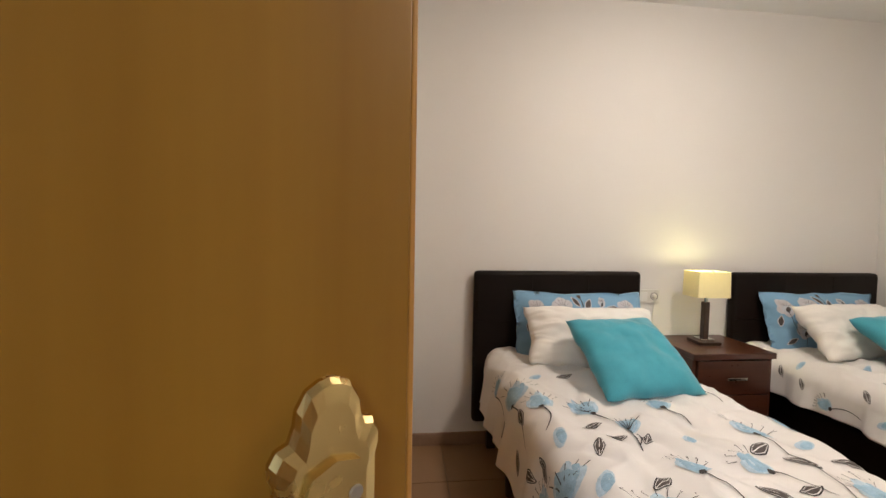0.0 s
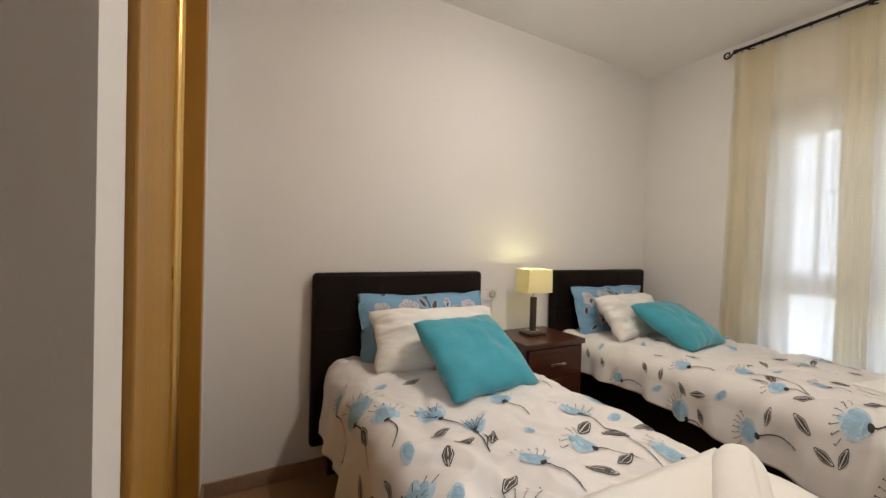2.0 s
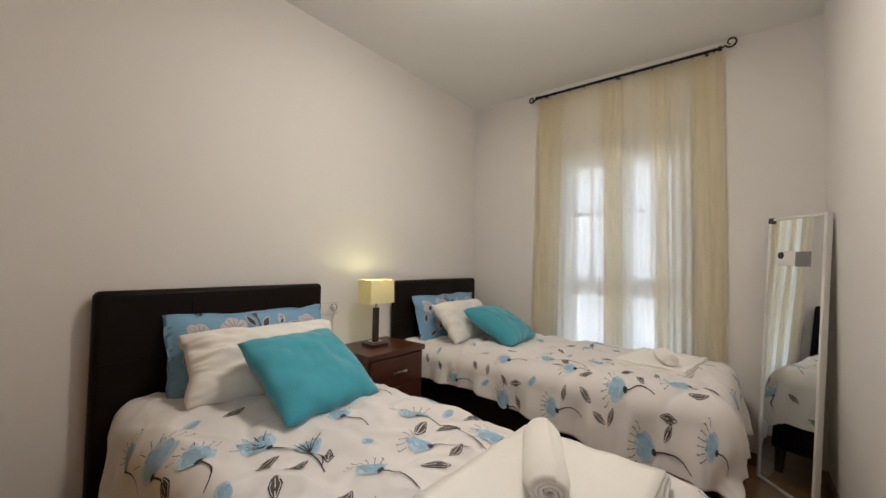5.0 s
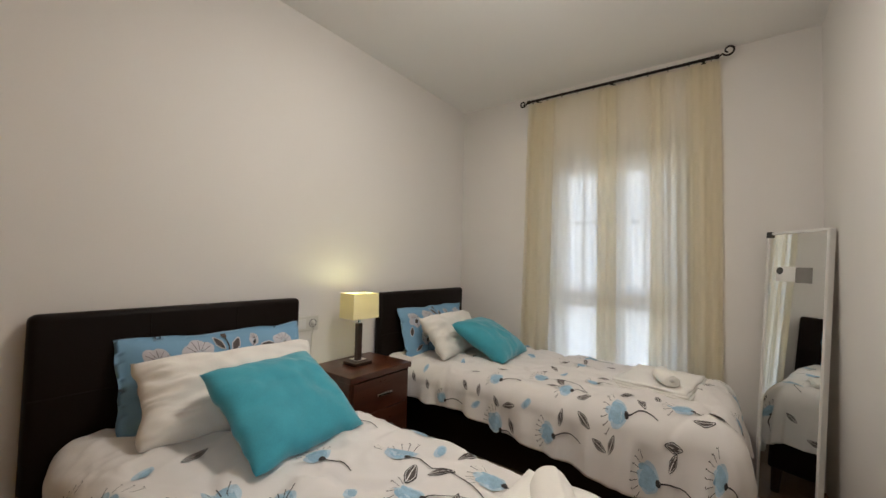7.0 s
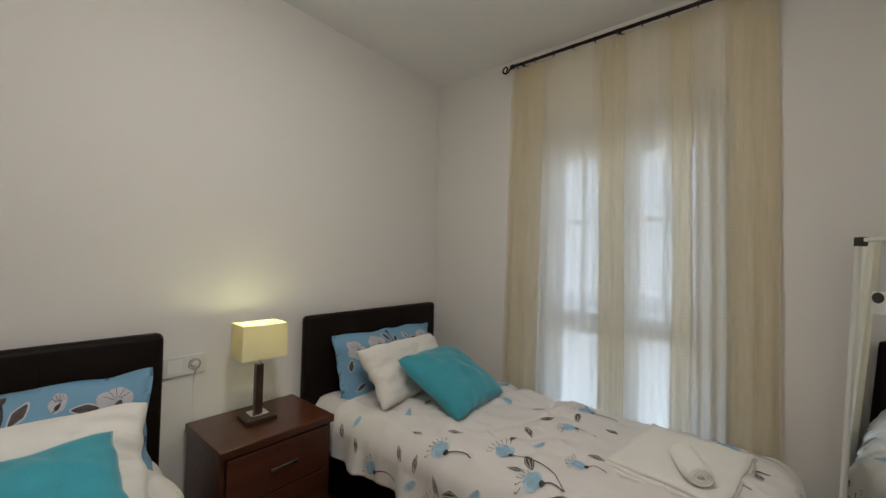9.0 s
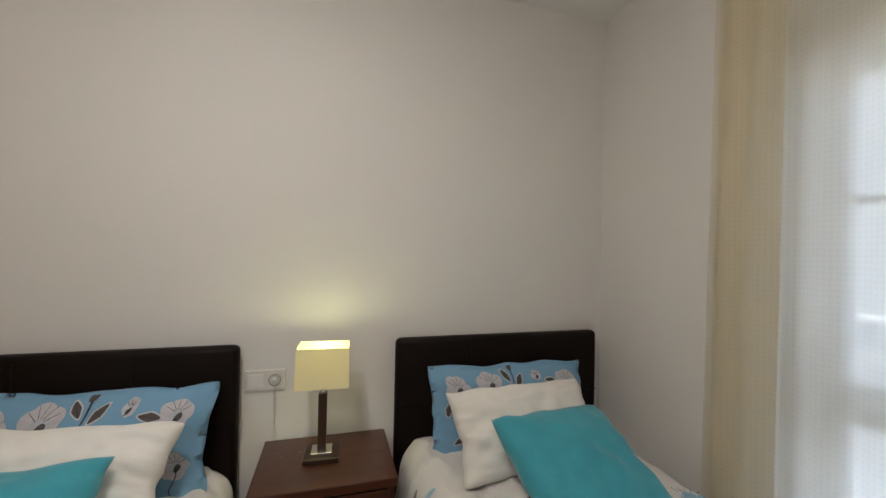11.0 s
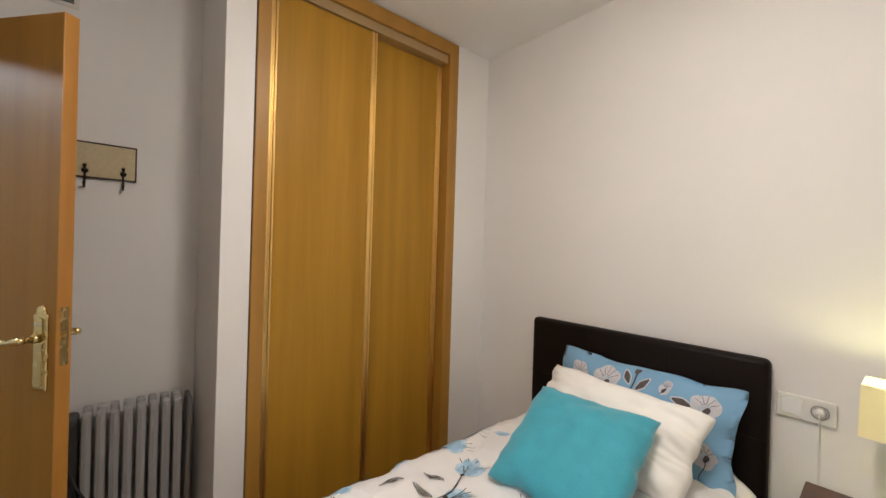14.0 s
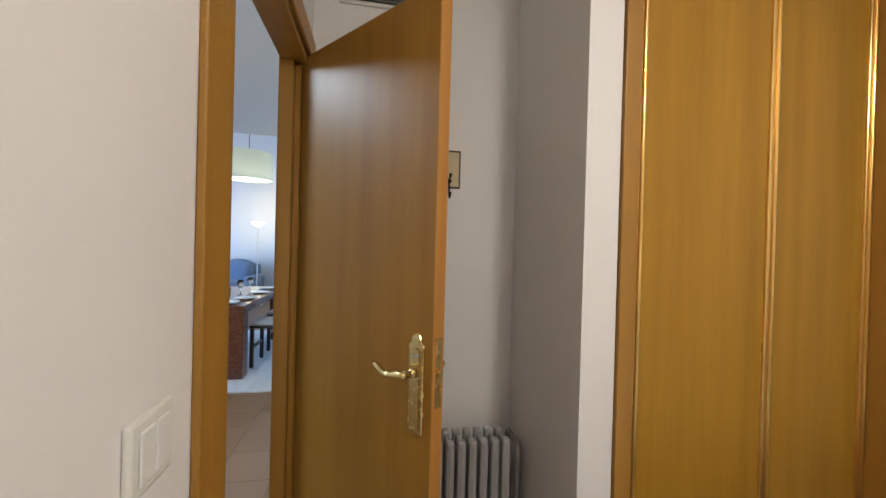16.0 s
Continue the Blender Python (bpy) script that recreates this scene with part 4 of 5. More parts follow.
def towel_stack(cx, cy, z, w, h, rz, label):
    def fold(k):
        def at(u, v):
            a, b = u - 0.5, v - 0.5
            return Vector((a * w * (1 - 0.03 * k) + 0.006 * noise.noise(Vector((a * 9, b * 9, k))), b * h * (1 - 0.03 * k) + 0.006 * noise.noise(Vector((b * 9, a * 9, k))),
                           k * 0.012 + 0.007 * noise.noise(Vector((a * 5, b * 5, 2.0 + k)))))
        return at
    t = thing("folded_towel", label, "towel", pose(cx, cy, z, 0, 0, rz), "folded towels")
    for k in range(3):
        ob = part("towel_layer", sheet(fold(k), 20, 16), TERRY, t, "", True)
        so = ob.modifiers.new("thick", "SOLIDIFY")
        so.thickness, so.offset = 0.0125, 1
        so.use_even_offset = False
    return t


def towel_roll(length, r, m, label):
    """A towel rolled up: a spiral of terry seen at its ends."""
    def at(u, v):
        th = u * 2 * math.pi * 3.3
        rr = r * (0.12 + 0.88 * u) * (1 + 0.06 * noise.noise(Vector((u * 5, v * 3, r * 90))))
        rr *= 1 - 0.28 * u * max(0, abs(v - 0.5) * 2 - 0.72) / 0.28
        return Vector(((v - 0.5) * length + 0.004 * noise.noise(Vector((u * 9, v * 3, 5))), 1.4 * rr * math.cos(th), rr * math.sin(th) + r))
    ob = part("rolled_towel", sheet(at, 110, 24), TERRY, None, "", True)
    tagged(ob, label, "towel", "rolled towels")
    so = ob.modifiers.new("thick", "SOLIDIFY")
    so.thickness, so.offset = r * 0.2, 0
    ob.matrix_world = m
    return ob


towel_stack(1.03, -1.63, 0.612, 0.54, 0.42, -2, "white terry towel folded flat on the bed")
towel_roll(0.32, 0.04, pose(1.08, -1.60, 0.644, 0, 0, 27), "white terry towel rolled up on a folded one")
towel_stack(2.60, -1.62, 0.616, 0.46, 0.36, -8, "white terry towel folded flat near the foot of the bed")
towel_roll(0.17, 0.034, pose(2.49, -1.66, 0.652, 0, 0, 25), "small rolled white face cloth on the folded towel")

# ---- bedside ----
ns = thing("nightstand", "dark mahogany bedside table with drawers and a chrome handle", "nightstand", pose(1.767, -0.2, 0))
part("top", solid(-0.233, 0.233, -0.185, 0.18, 0.605, 0.637, 0.004), MAHOGANY, ns)
part("side_panel", solid(-0.225, -0.207, -0.165, 0.178, 0.06, 0.604), MAHOGANY, ns)
part("side_panel", solid(0.207, 0.225, -0.165, 0.178, 0.06, 0.604), MAHOGANY, ns)
part("back_panel", solid(-0.206, 0.206, 0.165, 0.178, 0.06, 0.604), MAHOGANY, ns)
part("plinth", solid(-0.215, 0.215, -0.15, 0.17, 0.0, 0.06), DARKWOOD, ns)
for z0, z1 in ((0.42, 0.598), (0.245, 0.415), (0.068, 0.24)):
    d = part("drawer", solid(-0.204, 0.204, -0.18, 0.1, z0, z1, 0.003), MAHOGANY, ns)
    h = bmesh.new()
    zc = (z0 + z1) / 2
    box(h, -0.055, 0.055, -0.202, -0.196, zc - 0.008, zc + 0.008, 0.002)
    for x in (-0.045, 0.045):
        box(h, x - 0.004, x + 0.004, -0.197, -0.18, zc - 0.004, zc + 0.004)
    part("handle", h, CHROME, d, "flat chrome bar handle")

lampy = thing("table_lamp", "lit table lamp with rectangular cream shade and dark post", "table lamp", pose(1.75, -0.19, 0.637, 0, 0, -3))
part("base", solid(-0.062, 0.062, -0.055, 0.055, 0.0, 0.018, 0.003), DARKWOOD, lampy)
part("foot_plate", solid(-0.036, 0.036, -0.034, 0.034, 0.0181, 0.03, 0.002), CHROME, lampy, "chrome foot plate")
part("post", solid(-0.015, 0.015, -0.015, 0.015, 0.03, 0.235, 0.002), DARKWOOD, lampy)
nk = bmesh.new()
rod(nk, (0, 0, 0.235), (0, 0, 0.33), 0.008)
part("neck", nk, CHROME, lampy, "chrome neck")
bul = bmesh.new()
lathe(bul, [(0.001, 0.33), (0.013, 0.331), (0.014, 0.34), (0.022, 0.355), (0.026, 0.37), (0.02, 0.387), (0.001, 0.394)])
bulb = part("bulb", bul, glowing("bulb_glow", (1.0, 0.86, 0.45), 1.5), lampy, "", True)
bulb.visible_shadow = False
sh = bmesh.new()
sw, sd, s0, s1 = 0.09, 0.062, 0.266, 0.408
ring = lambda k, z: [sh.verts.new((x * k, y * k, z)) for x, y in ((-sw, -sd), (sw, -sd), (sw, sd), (-sw, sd))]
lo, hi = ring(1.03, s0), ring(1.0, s1)
for k in range(4):
    sh.faces.new((lo[k], lo[(k + 1) % 4], hi[(k + 1) % 4], hi[k]))
shade = part("shade", sh, SHADE, lampy, "cream fabric lampshade lit from within")
so = shade.modifiers.new("thick", "SOLIDIFY")
so.thickness = 0.0015
spk = bmesh.new()
for a, b in (((-sw, 0), (sw, 0)), ((0, -sd), (0, sd))):
    tube(spk, [(*a, 0.36), (0, 0, 0.32), (*b, 0.36)], 0.0015, 6)
part("shade_carrier", spk, STEEL, lampy)

sock = thing("wall_socket", "white double wall socket plate with a switch", "socket", pose(1.528, -0.001, 0.872))
part("plate", solid(-0.075, 0.075, -0.011, 0, -0.041, 0.041, 0.004), PLASTIC, sock)
part("rocker", solid(-0.062, -0.008, -0.0145, -0.0115, -0.027, 0.027, 0.002), WHITE, sock)
rg = bmesh.new()
lathe(rg, [(0.023, 0.0), (0.023, 0.003), (0.021, 0.004), (0.0195, -0.006), (0.001, -0.006)])
rim = part("outlet", rg, GREY, sock, "round outlet with a plug", True)
rim.matrix_local = pose(0.035, -0.0116, 0.0, 90, 0, 0)
plug = bmesh.new()
rod(plug, (0, 0, -0.004), (0, 0, 0.012), 0.016, 0.012, 16)
part("plug", plug, PLASTIC, rim, "white plug", True)
cb = bmesh.new()
tube(cb, [(1.563, -0.03, 0.868), (1.5635, -0.026, 0.845), (1.563, -0.012, 0.82), (1.562, -0.008, 0.74), (1.564, -0.008, 0.6), (1.562, -0.009, 0.3), (1.57, -0.016, 0.09)], 0.0024, 6)
tagged(part("lamp_cable", cb, PLASTIC, None, "", True), "thin white lamp cable running to the socket", "cable")

# ---- curtain ----
rail = thing("curtain_rod", "black wrought iron curtain rod with scroll ends", "curtain rod", pose(0, 0, 0))
RXX, RZ = 3.045, 2.535
rb = bmesh.new()
rod(rb, (RXX, -0.655, RZ), (RXX, -1.86, RZ), 0.0095, None, 14)
part("bar", rb, IRON, rail)
for y, sgn in ((-0.655, 1), (-1.86, -1)):
    fn = bmesh.new()
    tube(fn, [(RXX, y, RZ), (RXX, y + sgn * 0.02, RZ)], 0.014, 12)
    size = 0.034 if sgn < 0 else 0.026
    pts = [(RXX, y + sgn * 0.02, RZ)]
    cy0, cz0 = y + sgn * (0.03 + size * 1.05), RZ + (size * 0.75 if sgn < 0 else -size * 0.2)
    for i in range(22):
        th = math.pi * 1.15 + i / 21 * math.pi * 2.3
        rr = size * (1 - 0.62 * i / 21)
        pts.append((RXX, cy0 + sgn * rr * math.cos(th), cz0 + rr * math.sin(th)))
    tube(fn, pts, [0.006] * 8 + [0.0055] * 8 + [0.0045] * 7, 8)
    part("scroll", fn, IRON, rail)
for y in (-0.72, -1.27, -1.8):
    br = bmesh.new()
    tube(br, [(XW - 0.002, y, RZ - 0.012), (RXX, y, RZ - 0.014)], 0.006)
    tube(br, [(RXX - 0.002, y - 0.012, RZ - 0.006), (RXX, y, RZ - 0.0135), (RXX + 0.002, y + 0.012, RZ - 0.006)], 0.004)
    rod(br, (XW - 0.004, y, RZ - 0.012), (XW - 0.0005, y, RZ - 0.012), 0.018)
    part("bracket", br, IRON, rail)

GATHERS = ((-0.64, -0.86, 2), (-1.165, -1.3, 2), (-1.495, -1.58, 1), (-1.72, -1.885, 2))
line_pts = []
lasty = GATHERS[0][0]
for g0, g1, n in GATHERS:
    span = lasty - g0
    for i in range(14):
        k = i / 14
        if span > 0:
            line_pts.append((lasty - span * k, 0.012 * math.sin(k * math.pi * 5), 0.3))
    for i in range(49):
        k = i / 48 * 3
        leg, f = min(int(k), 2), k - min(int(k), 2)
        y = g0 + (g1 - g0) * (f if leg != 1 else 1 - f)
        line_pts.append((y, 0.014 * (leg - 1) + 0.013 * math.sin(f * math.pi * 2 * (n + 0.5) + leg), 1.0))
    lasty = g1
NP = len(line_pts) - 1


def hang(u, v):
    y, x, w = line_pts[min(int(round(u * NP)), NP)]
    down = v
    sway = 0.010 * math.sin(7 * u + 2.2 * down) * down
    open_ = 1 + 0.05 * down
    amp = 0.55 + 0.45 * min(1, down * 2)
    return Vector((3.062 + x * amp, -1.26 + (y + 1.26) * open_ + sway + 0.010 * noise.noise(Vector((u * 26, down * 2.2, 3.7))) * (0.3 + down), 2.515 - 2.46 * down))


cu = part("curtain", sheet(hang, NP, 34), CURTAIN, None, "", True)
tagged(cu, "sheer cream voile curtain hanging in gathered folds before the window", "curtain")
hem = part("heading_tape", sheet(lambda u, v: hang(u, 0.0) + Vector((0.0, 0, -0.055 * v)) + Vector((0.0015, 0, 0.0)), NP, 1), CURTAIN, cu)
for i in range(11):
    y = -0.68 - i * 0.116
    rgm = bmesh.new()
    tube(rgm, [(RXX + 0.0155 * math.cos(a * 0.5236), y, RZ - 0.004 + 0.0155 * math.sin(a * 0.5236)) for a in range(13)], 0.0018, 6)
    part("ring", rgm, IRON, rail)

# ---- mirror ----
mir = thing("standing_mirror", "tall white-framed mirror leaning across the corner with a shop sticker", "mirror", pose(2.842, -2.140, 0.0, -3.5, 0, 219.0))
MW, MH = 0.165, 1.45
mf = bmesh.new()
box(mf, -MW, -MW + 0.014, -0.012, 0.02, 0.0, MH, 0.003)
box(mf, MW - 0.014, MW, -0.012, 0.02, 0.0, MH, 0.003)
box(mf, -MW + 0.0141, MW - 0.0141, -0.012, 0.02, MH - 0.014, MH, 0.003)
box(mf, -MW + 0.0141, MW - 0.0141, -0.012, 0.02, 0.0, 0.014, 0.003)
part("frame", mf, WHITE, mir)
part("mirror_glass", solid(-MW + 0.0141, MW - 0.0141, -0.004, 0.0, 0.0141, MH - 0.0141), MIRROR, mir, "clear mirror glass")
part("backing", solid(-MW + 0.0141, MW - 0.0141, 0.001, 0.016, 0.0141, MH - 0.0141), CREAM, mir)
part("corner_guard", solid(-MW - 0.003, -MW + 0.03, -0.014, 0.022, MH - 0.03, MH + 0.003, 0.003), DARK_PLASTIC, mir, "black corner guard")
stk = part("sticker", solid(-0.105, 0.0, -0.0052, -0.0042, 1.185, 1.262), WHITE, mir, "white shop sticker with a black disc")
dsc = bmesh.new()
rod(dsc, (-0.085, -0.0054, 1.24), (-0.085, -0.0064, 1.24), 0.019, None, 20)
part("disc", dsc, DARK_PLASTIC, stk)
part("sticker", solid(0.001, 0.085, -0.0052, -0.0042, 1.18, 1.258), GREY, mir, "grey-brown picture sticker")

# ---- alcove: radiator, hooks, vent ----
rad = thing("oil_radiator", "white portable oil-filled radiator with ribbed fins", "radiator", pose(-0.41, -1.72, 0))
for i in range(8):
    y = -0.155 + i * 0.043
    f = solid(-0.068, 0.068, y - 0.005, y + 0.005, 0.12, 0.665, 0.004)
    for dx in (-0.045, 0.045):
        box(f, dx - 0.02, dx + 0.02, y - 0.0155, y + 0.0155, 0.1, 0.68, 0.009)
    part("fin", f, ENAMEL, rad)
ct = bmesh.new()
box(ct, -0.075, 0.075, -0.245, -0.18, 0.1, 0.66, 0.015)
part("control_box", ct, DARK_PLASTIC, rad, "dark control box")
eh = bmesh.new()
tube(eh, [(-0.06, 0.185, 0.12), (-0.06, 0.19, 0.62), (-0.05, 0.19, 0.66), (0.05, 0.19, 0.66), (0.06, 0.19, 0.62), (0.06, 0.185, 0.12)], 0.011)
part("end_frame", eh, GREY, rad, "grey end frame")
for y in (-0.13, 0.13):
    ft = bmesh.new()
    box(ft, -0.12, 0.12, y - 0.015, y + 0.015, 0.06, 0.075, 0.003)
    for x in (-0.1, 0.1):
        rod(ft, (x, y - 0.012, 0.03), (x, y + 0.012, 0.03), 0.03, None, 16)
    part("castor_foot", ft, DARK_PLASTIC, rad)
wire = bmesh.new()
tube(wire, [(-0.33, -1.955, 0.62), (-0.315, -1.94, 0.55), (-0.31, -1.9, 0.42), (-0.3, -1.84, 0.3), (-0.3, -1.76, 0.18), (-0.29, -1.7, 0.06), (-0.27, -1.66, 0.008), (-0.2, -1.7, 0.008)], 0.0045, 6)
tagged(part("power_cable", wire, DARK_PLASTIC, None, "", True), "black power cable hanging from the radiator", "cable")

hk = thing("coat_rack", "cream wall board with a dark border and iron coat hooks", "coat rack", pose(XR, -1.873, 1.64))
part("board", solid(0.0, 0.012, -0.135, 0.135, 0.006, 0.149, 0.002), CREAM, hk)
bd = bmesh.new()
for a in ((-0.1365, 0.1365, 0.0, 0.0058), (-0.1365, 0.1365, 0.1492, 0.155)):
    box(bd, 0.0, 0.015, a[0], a[1], a[2], a[3], 0.0015, 1)
for a in (-0.1365, 0.1307):
    box(bd, 0.0, 0.015, a, a + 0.0058, 0.0059, 0.1491, 0.0015, 1)
part("border", bd, DARKWOOD, hk, "dark wooden border")
for y in (-0.036, 0.09):
    h = bmesh.new()
    rod(h, (0.0121, y, 0.03), (0.02, y, 0.03), 0.012, 0.008)
    tube(h, [(0.018, y, 0.034), (0.035, y, 0.04), (0.045, y, 0.052)], [0.004, 0.004, 0.007])
    tube(h, [(0.016, y, 0.026), (0.018, y, -0.02), (0.028, y, -0.042), (0.042, y, -0.035), (0.045, y, -0.02)], [0.004, 0.004, 0.004, 0.004, 0.006])
    part("hook", h, IRON, hk, "black iron hook", True)

vent = thing("air_vent", "grey metal ventilation grille high on the wall", "vent", pose(XR, -2.09, 2.345))
vf = bmesh.new()
for a in ((-0.15, 0.15, 0.0, 0.016), (-0.15, 0.15, 0.134, 0.15)):
    box(vf, 0.0, 0.01, *a, 0.002, 1)
for a in ((-0.15, -0.134), (0.134, 0.15)):
    box(vf, 0.0, 0.01, *a, 0.0161, 0.1339, 0.002, 1)
part("frame", vf, PLASTIC, vent)
part("backing", solid(0.0005, 0.002, -0.134, 0.134, 0.016, 0.134), DARK_PLASTIC, vent)
for i in range(8):
    s = bmesh.new()
    z = 0.024 + i * 0.0145
    box(s, 0.002, 0.011, -0.134, 0.134, z, z + 0.0035)
    part("slat", s, GREY, vent)
for i in range(15):
    y = -0.125 + i * 0.0178
    part("bar", solid(0.0022, 0.006, y - 0.0012, y + 0.0012, 0.016, 0.134), GREY, vent)

sw1 = thing("light_switch", "white square double light switch on the wall", "light switch", pose(0.515, YB, 1.16))
part("plate", solid(-0.043, 0.043, 0, 0.01, -0.043, 0.043, 0.004), PLASTIC, sw1)
part("rocker", solid(-0.03, -0.001, 0.0101, 0.0135, -0.03, 0.03, 0.002), WHITE, sw1)
part("rocker", solid(0.001, 0.03, 0.0101, 0.0135, -0.03, 0.03, 0.002), WHITE, sw1)

cl = thing("ceiling_light", "round white flush ceiling light, switched on", "ceiling light", pose(*CEILING_LAMP))
cb_ = bmesh.new()
lathe(cb_, [(0.001, -0.001), (0.15, -0.001), (0.155, -0.012), (0.15, -0.03), (0.135, -0.033)], n=40)
part("rim", cb_, WHITE, cl, "", True)
cd = bmesh.new()
lathe(cd, [(0.135, -0.033), (0.13, -0.05), (0.1, -0.064), (0.05, -0.071), (0.001, -0.073)], n=40)
part("diffuser", cd, glowing("opal_glow", (1.0, 0.9, 0.76), 0.7), cl, "glowing opal diffuser", True)

# ---- hall and living room beyond the door ----
COOLGREY = mat("grey_upholstery", (0.2, 0.25, 0.33), 0.9, vary=0.1, scale=8, grain=200, bump=0.3)
RUG = mat("pale_rug", (0.85, 0.85, 0.84), 1.0, vary=0.12, scale=14, grain=160, bump=1.0, depth=0.01)
CHINA = mat("white_china", (0.82, 0.82, 0.8), 0.15, vary=0.01, bump=0)
TABLEWOOD = wood("walnut_table", (0.12, 0.036, 0.016), (0.17, 0.055, 0.024), 0.28, along="x", coat=0.3)


def rug_at(u, v):
    return Vector((-5.3 + 2.55 * u + 0.02 * noise.noise(Vector((u * 9, v * 9, 1))), -4.75 + 1.95 * v + 0.02 * noise.noise(Vector((v * 9, u * 9, 4))), 0.016 + 0.006 * noise.noise(Vector((u * 30, v * 24, 0)))))


rug = part("rug", sheet(rug_at, 60, 48), RUG, None, "", True)
tagged(rug, "pale shaggy rug under the dining table", "rug")
rs = rug.modifiers.new("thick", "SOLIDIFY")
rs.thickness = 0.02

tab = thing("dining_table", "dark walnut dining table with thick square legs, laid for a meal", "dining table", pose(-3.95, -3.83, 0.02))
part("tabletop", solid(-0.9, 0.9, -0.5, 0.5, 0.68, 0.735, 0.006), TABLEWOOD, tab)
part("apron", solid(-0.8, 0.8, -0.4, 0.4, 0.6, 0.679), TABLEWOOD, tab)
for x in (-0.81, 0.81):
    for y in (-0.41, 0.41):
        part("leg", solid(x - 0.08, x + 0.08, y - 0.08, y + 0.08, 0.0, 0.679, 0.006), TABLEWOOD, tab)

chair = thing("dining_chair", "dark wooden dining chair with a pale striped seat", "chair", pose(-3.62, -3.17, 0.02), "dining chairs")
part("seat", solid(-0.21, 0.21, -0.22, 0.2, 0.43, 0.46, 0.01), DARKWOOD, chair)
part("seat_pad", solid(-0.2, 0.2, -0.21, 0.17, 0.461, 0.492, 0.012), SHEET, chair, "pale seat pad")
for x in (-0.19, 0.19):
    part("leg", solid(x - 0.019, x + 0.019, -0.21, -0.172, 0, 0.43, 0.003), DARKWOOD, chair)
    part("back_post", solid(x - 0.019, x + 0.019, 0.175, 0.213, 0, 0.86, 0.003), DARKWOOD, chair)
for z in (0.56, 0.66, 0.78):
    part("back_rail", solid(-0.17, 0.17, 0.182, 0.206, z, z + 0.06, 0.004), DARKWOOD, chair)
part("stretcher", solid(-0.17, 0.17, -0.2, -0.18, 0.2, 0.23, 0.003), DARKWOOD, chair)
copy_thing(chair, pose(-4.3, -3.17, 0.02))
copy_thing(chair, pose(-2.9, -4.1, 0.02, 0, 0, -90))


def table_item(name, label, category, group, x, y, parts):
    t = thing(name, label, category, pose(x, y, 0.756), group)
    for pn, profile, material in parts:
        bm = bmesh.new()
        lathe(bm, profile, n=24)
        part(pn, bm, material, t, "", True)
    return t


PLATE = [(0.001, 0.004), (0.07, 0.004), (0.09, 0.012), (0.13, 0.02), (0.131, 0.022), (0.09, 0.016), (0.07, 0.0085), (0.001, 0.0085)]
GLASSP = [(0.001, 0.0), (0.034, 0.001), (0.034, 0.003), (0.005, 0.008), (0.004, 0.08), (0.02, 0.095), (0.037, 0.13), (0.033, 0.18), (0.0315, 0.18), (0.035, 0.13), (0.019, 0.098), (0.001, 0.09)]
TUMBLER = [(0.001, 0.0), (0.03, 0.0), (0.036, 0.1), (0.034, 0.1), (0.028, 0.006), (0.001, 0.006)]
plates = [(-3.2, -3.55), (-3.2, -3.95), (-3.55, -3.47), (-4.05, -3.47), (-4.5, -3.47)]
first = None
for x, y in plates:
    if first is None:
        first = table_item("plate", "white china dinner plate on the table", "plate", "plates on the table", x, y, [("rim", PLATE, CHINA)])
    else:
        copy_thing(first, pose(x, y, 0.756))
g1 = table_item("wine_glass", "clear stemmed wine glass on the table", "wine glass", "glasses on the table", -3.42, -3.72, [("bowl", GLASSP, CRYSTAL)])
for x, y in ((-3.5, -4.0), (-3.85, -3.62), (-4.2, -3.62)):
    copy_thing(g1, pose(x, y, 0.756))
t1 = table_item("tumbler", "clear water tumbler on the table", "glass", "tumblers on the table", -3.36, -3.85, [("cup", TUMBLER, CRYSTAL)])
copy_thing(t1, pose(-3.72, -3.72, 0.756))
table_item("bottle", "dark green glass bottle on the table", "bottle", "", -3.9, -3.85, [("body", [(0.001, 0), (0.036, 0.0), (0.037, 0.01), (0.037, 0.15), (0.03, 0.18), (0.013, 0.21), (0.012, 0.27), (0.001, 0.271)], DARK_PLASTIC)])

sofa = thing("sofa", "grey-blue upholstered sofa with three rounded back cushions", "sofa", pose(-8.1, -5.75, 0))
part("base", solid(-0.6, 0.45, -1.05, 1.05, 0.06, 0.42, 0.05, 3), COOLGREY, sofa, "", True)
for y in (-1.13, 0.93):
    part("arm", solid(-0.6, 0.45, y, y + 0.2, 0.06, 0.64, 0.07, 4), COOLGREY, sofa, "", True)
for k in range(3):
    def puffed(u, v, k=k):
        a, b = 2 * u - 1, 2 * v - 1
        round_ = 1 - 0.14 * max(0, b) ** 2 * a * a * 2
        return Vector((-0.32 + 0.17 * (1 - a ** 4) ** 0.5 * (1 - b ** 4) ** 0.5, -0.64 + k * 0.64 + a * 0.315, 0.7 + b * 0.29 * round_))
    part("back_cushion", sheet(puffed, 18, 18), COOLGREY, sofa, "", True)
    part("seat_cushion", solid(-0.3, 0.46, -0.95 + k * 0.632, -0.325 + k * 0.632, 0.421, 0.54, 0.045, 3), COOLGREY, sofa, "", True)
part("back", solid(-0.62, -0.34, -1.04, 1.04, 0.4, 0.88, 0.07, 3), COOLGREY, sofa, "", True)

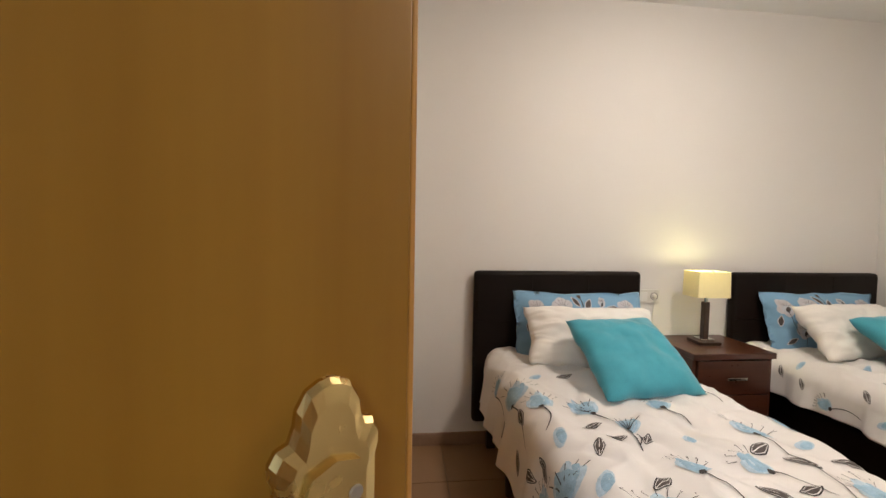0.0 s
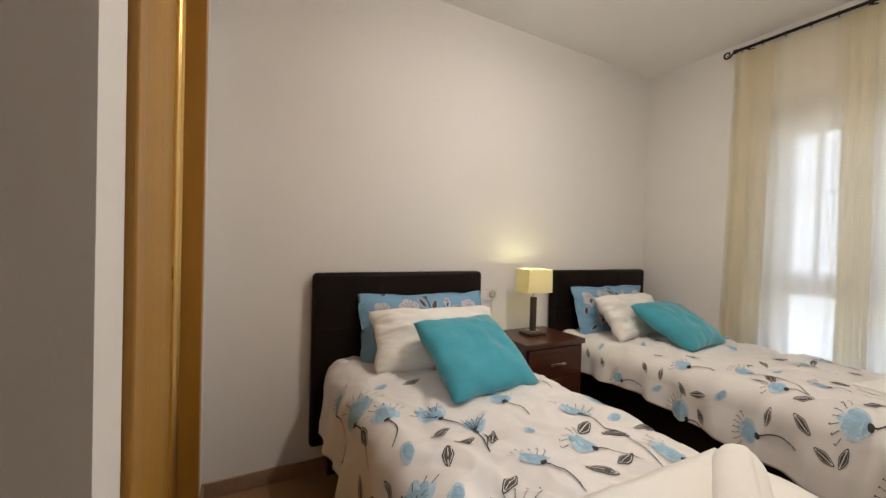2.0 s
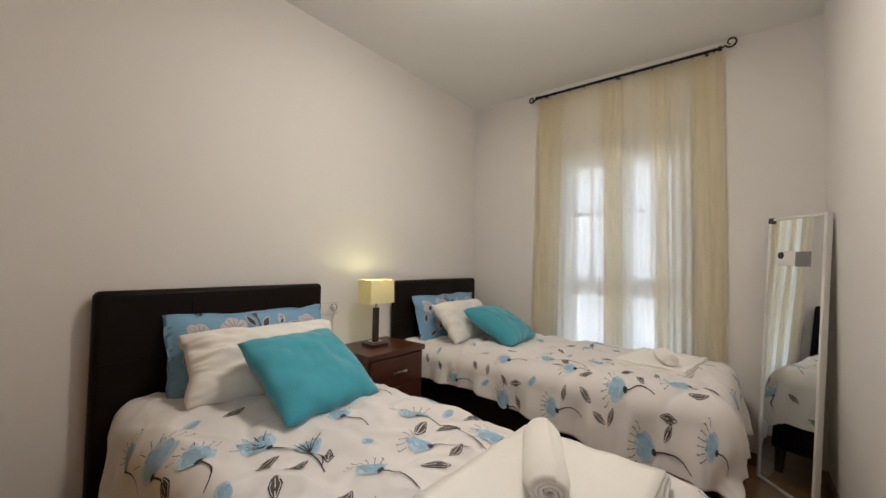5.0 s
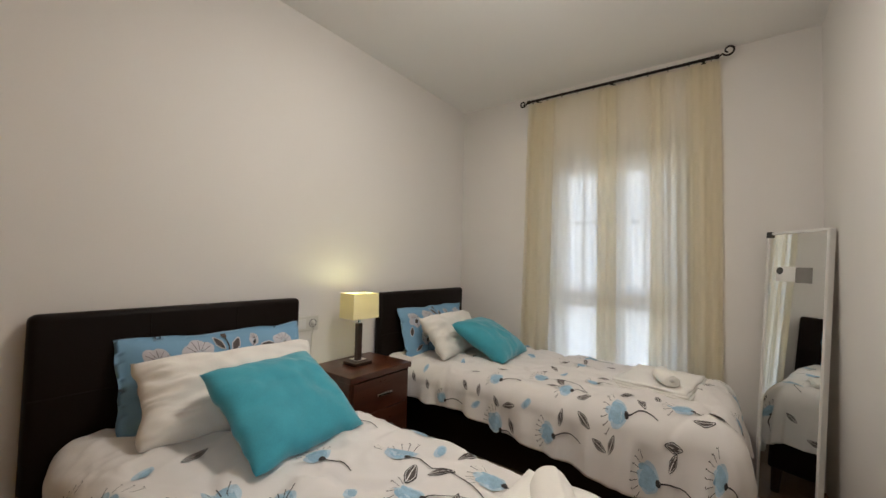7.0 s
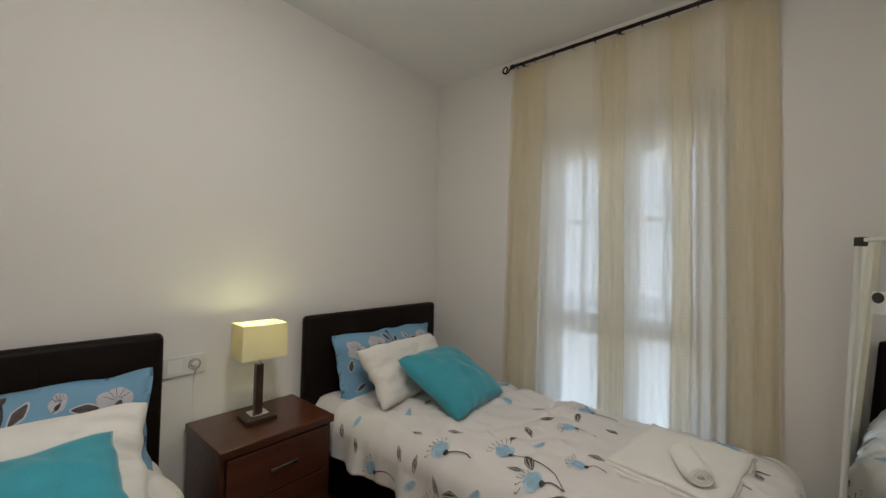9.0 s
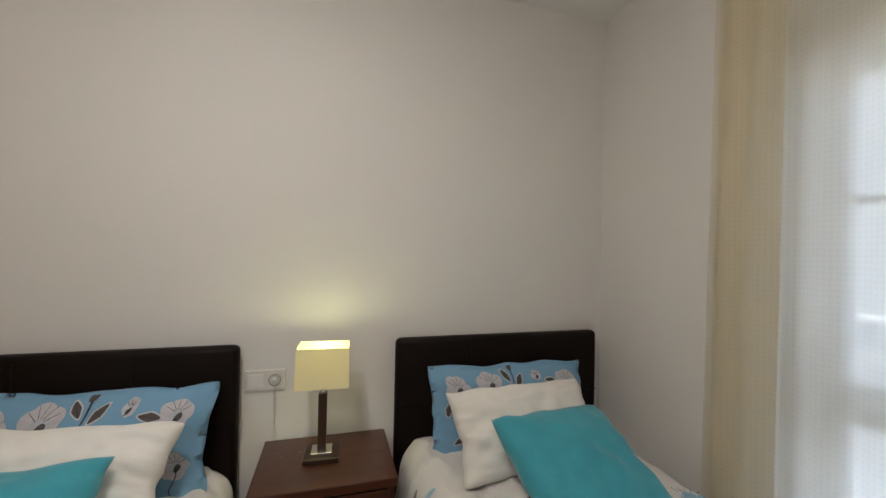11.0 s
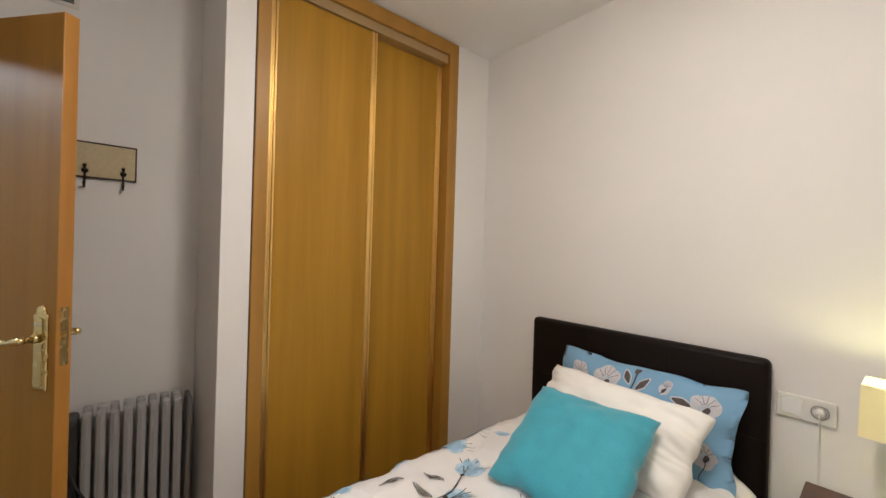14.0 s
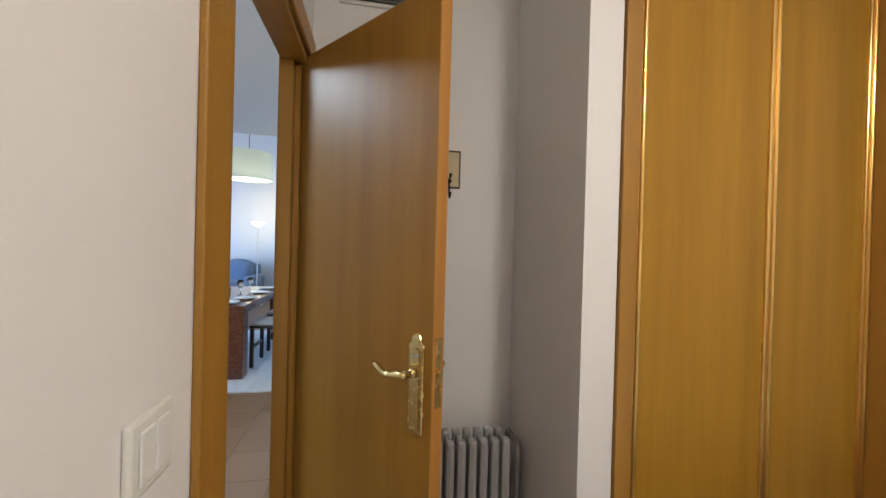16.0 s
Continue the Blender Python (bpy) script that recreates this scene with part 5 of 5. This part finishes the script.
fl = thing("floor_lamp", "lit uplighter floor lamp with a slim white pole", "floor lamp", pose(-7.9, -4.58, 0))
fb = bmesh.new()
lathe(fb, [(0.001, 0.0), (0.13, 0.0), (0.13, 0.015), (0.03, 0.03), (0.012, 0.035), (0.012, 1.74), (0.001, 1.74)])
part("pole", fb, WHITE, fl, "", True)
bo = bmesh.new()
lathe(bo, [(0.012, 1.72), (0.06, 1.735), (0.11, 1.77), (0.14, 1.82), (0.136, 1.82), (0.105, 1.775), (0.03, 1.745)])
part("bowl", bo, glowing("lamp_bowl_glow", (1.0, 0.85, 0.6), 0.6), fl, "glowing glass bowl", True)

pn = thing("pendant_lamp", "large cream drum pendant lamp over the dining table", "pendant lamp", pose(-3.98, -3.6, 2.14))
dr = bmesh.new()
lathe(dr, [(0.27, 0.0), (0.27, 0.33)], n=40)
ds = part("shade", dr, cloth("cream_drum", (0.8, 0.8, 0.62), 0.5), pn, "cream fabric drum", True)
dd = bmesh.new()
lathe(dd, [(0.262, 0.012), (0.001, 0.012)], n=40)
part("diffuser", dd, glowing("drum_glow", (0.95, 0.97, 1.0), 0.35), pn)
cdm = bmesh.new()
rod(cdm, (0, 0, 0.3), (0, 0, 2.26), 0.004)
part("cord", cdm, DARK_PLASTIC, pn)

crt = thing("curtain", "cream curtain hanging from a dark rod beside the floor lamp", "curtain", pose(-8.72, -3.7, 0))
cs = part("cloth", sheet(lambda u, v: Vector((0.03 * math.sin(u * 44), -0.55 + 1.2 * u, 0.05 + 2.0 * v)), 90, 4), cloth("cream_drape", (0.78, 0.66, 0.42), 0.3), crt, "", True)
cr = bmesh.new()
rod(cr, (0.0, -0.7, 2.1), (0.0, 0.7, 2.1), 0.014)
part("rod", cr, IRON, crt)

hl = thing("ceiling_light", "round white hall ceiling light, switched on", "ceiling light", pose(-0.78, -3.66, 2.6))
hb = bmesh.new()
lathe(hb, [(0.001, -0.001), (0.25, -0.001), (0.25, -0.03), (0.001, -0.034)], n=32)
part("diffuser", hb, glowing("hall_glow", (0.75, 0.87, 1.0), 0.8), hl, "", True)

# ---- floor tiles, last ----
T = 0.33
tile_mesh = link_mesh("tile", solid(-T / 2 + 0.0018, T / 2 - 0.0018, -T / 2 + 0.0018, T / 2 - 0.0018, -0.006, 0.0, 0.0012, 1), TILE)
rest = bmesh.new()
for i in range(-27, 10):
    for j in range(-23, 1):
        x, y = 0.12 + i * T, -0.165 + j * T
        if x > XW or x < -8.7:
            continue
        near = y > -2.7 and x > -0.7 or (-2.9 < x < 1.2 and -4.2 < y <= -2.4)
        if near:
            o = new("tile", tile_mesh)
            o.location = (x, y, 0)
            o.parent = floor
        else:
            box(rest, x - T / 2 + 0.0018, x + T / 2 - 0.0018, y - T / 2 + 0.0018, y + T / 2 - 0.0018, -0.006, 0.0)
far_tiles = part("tile_field", rest, TILE, floor)
far_tiles["kind"] = "stuff"
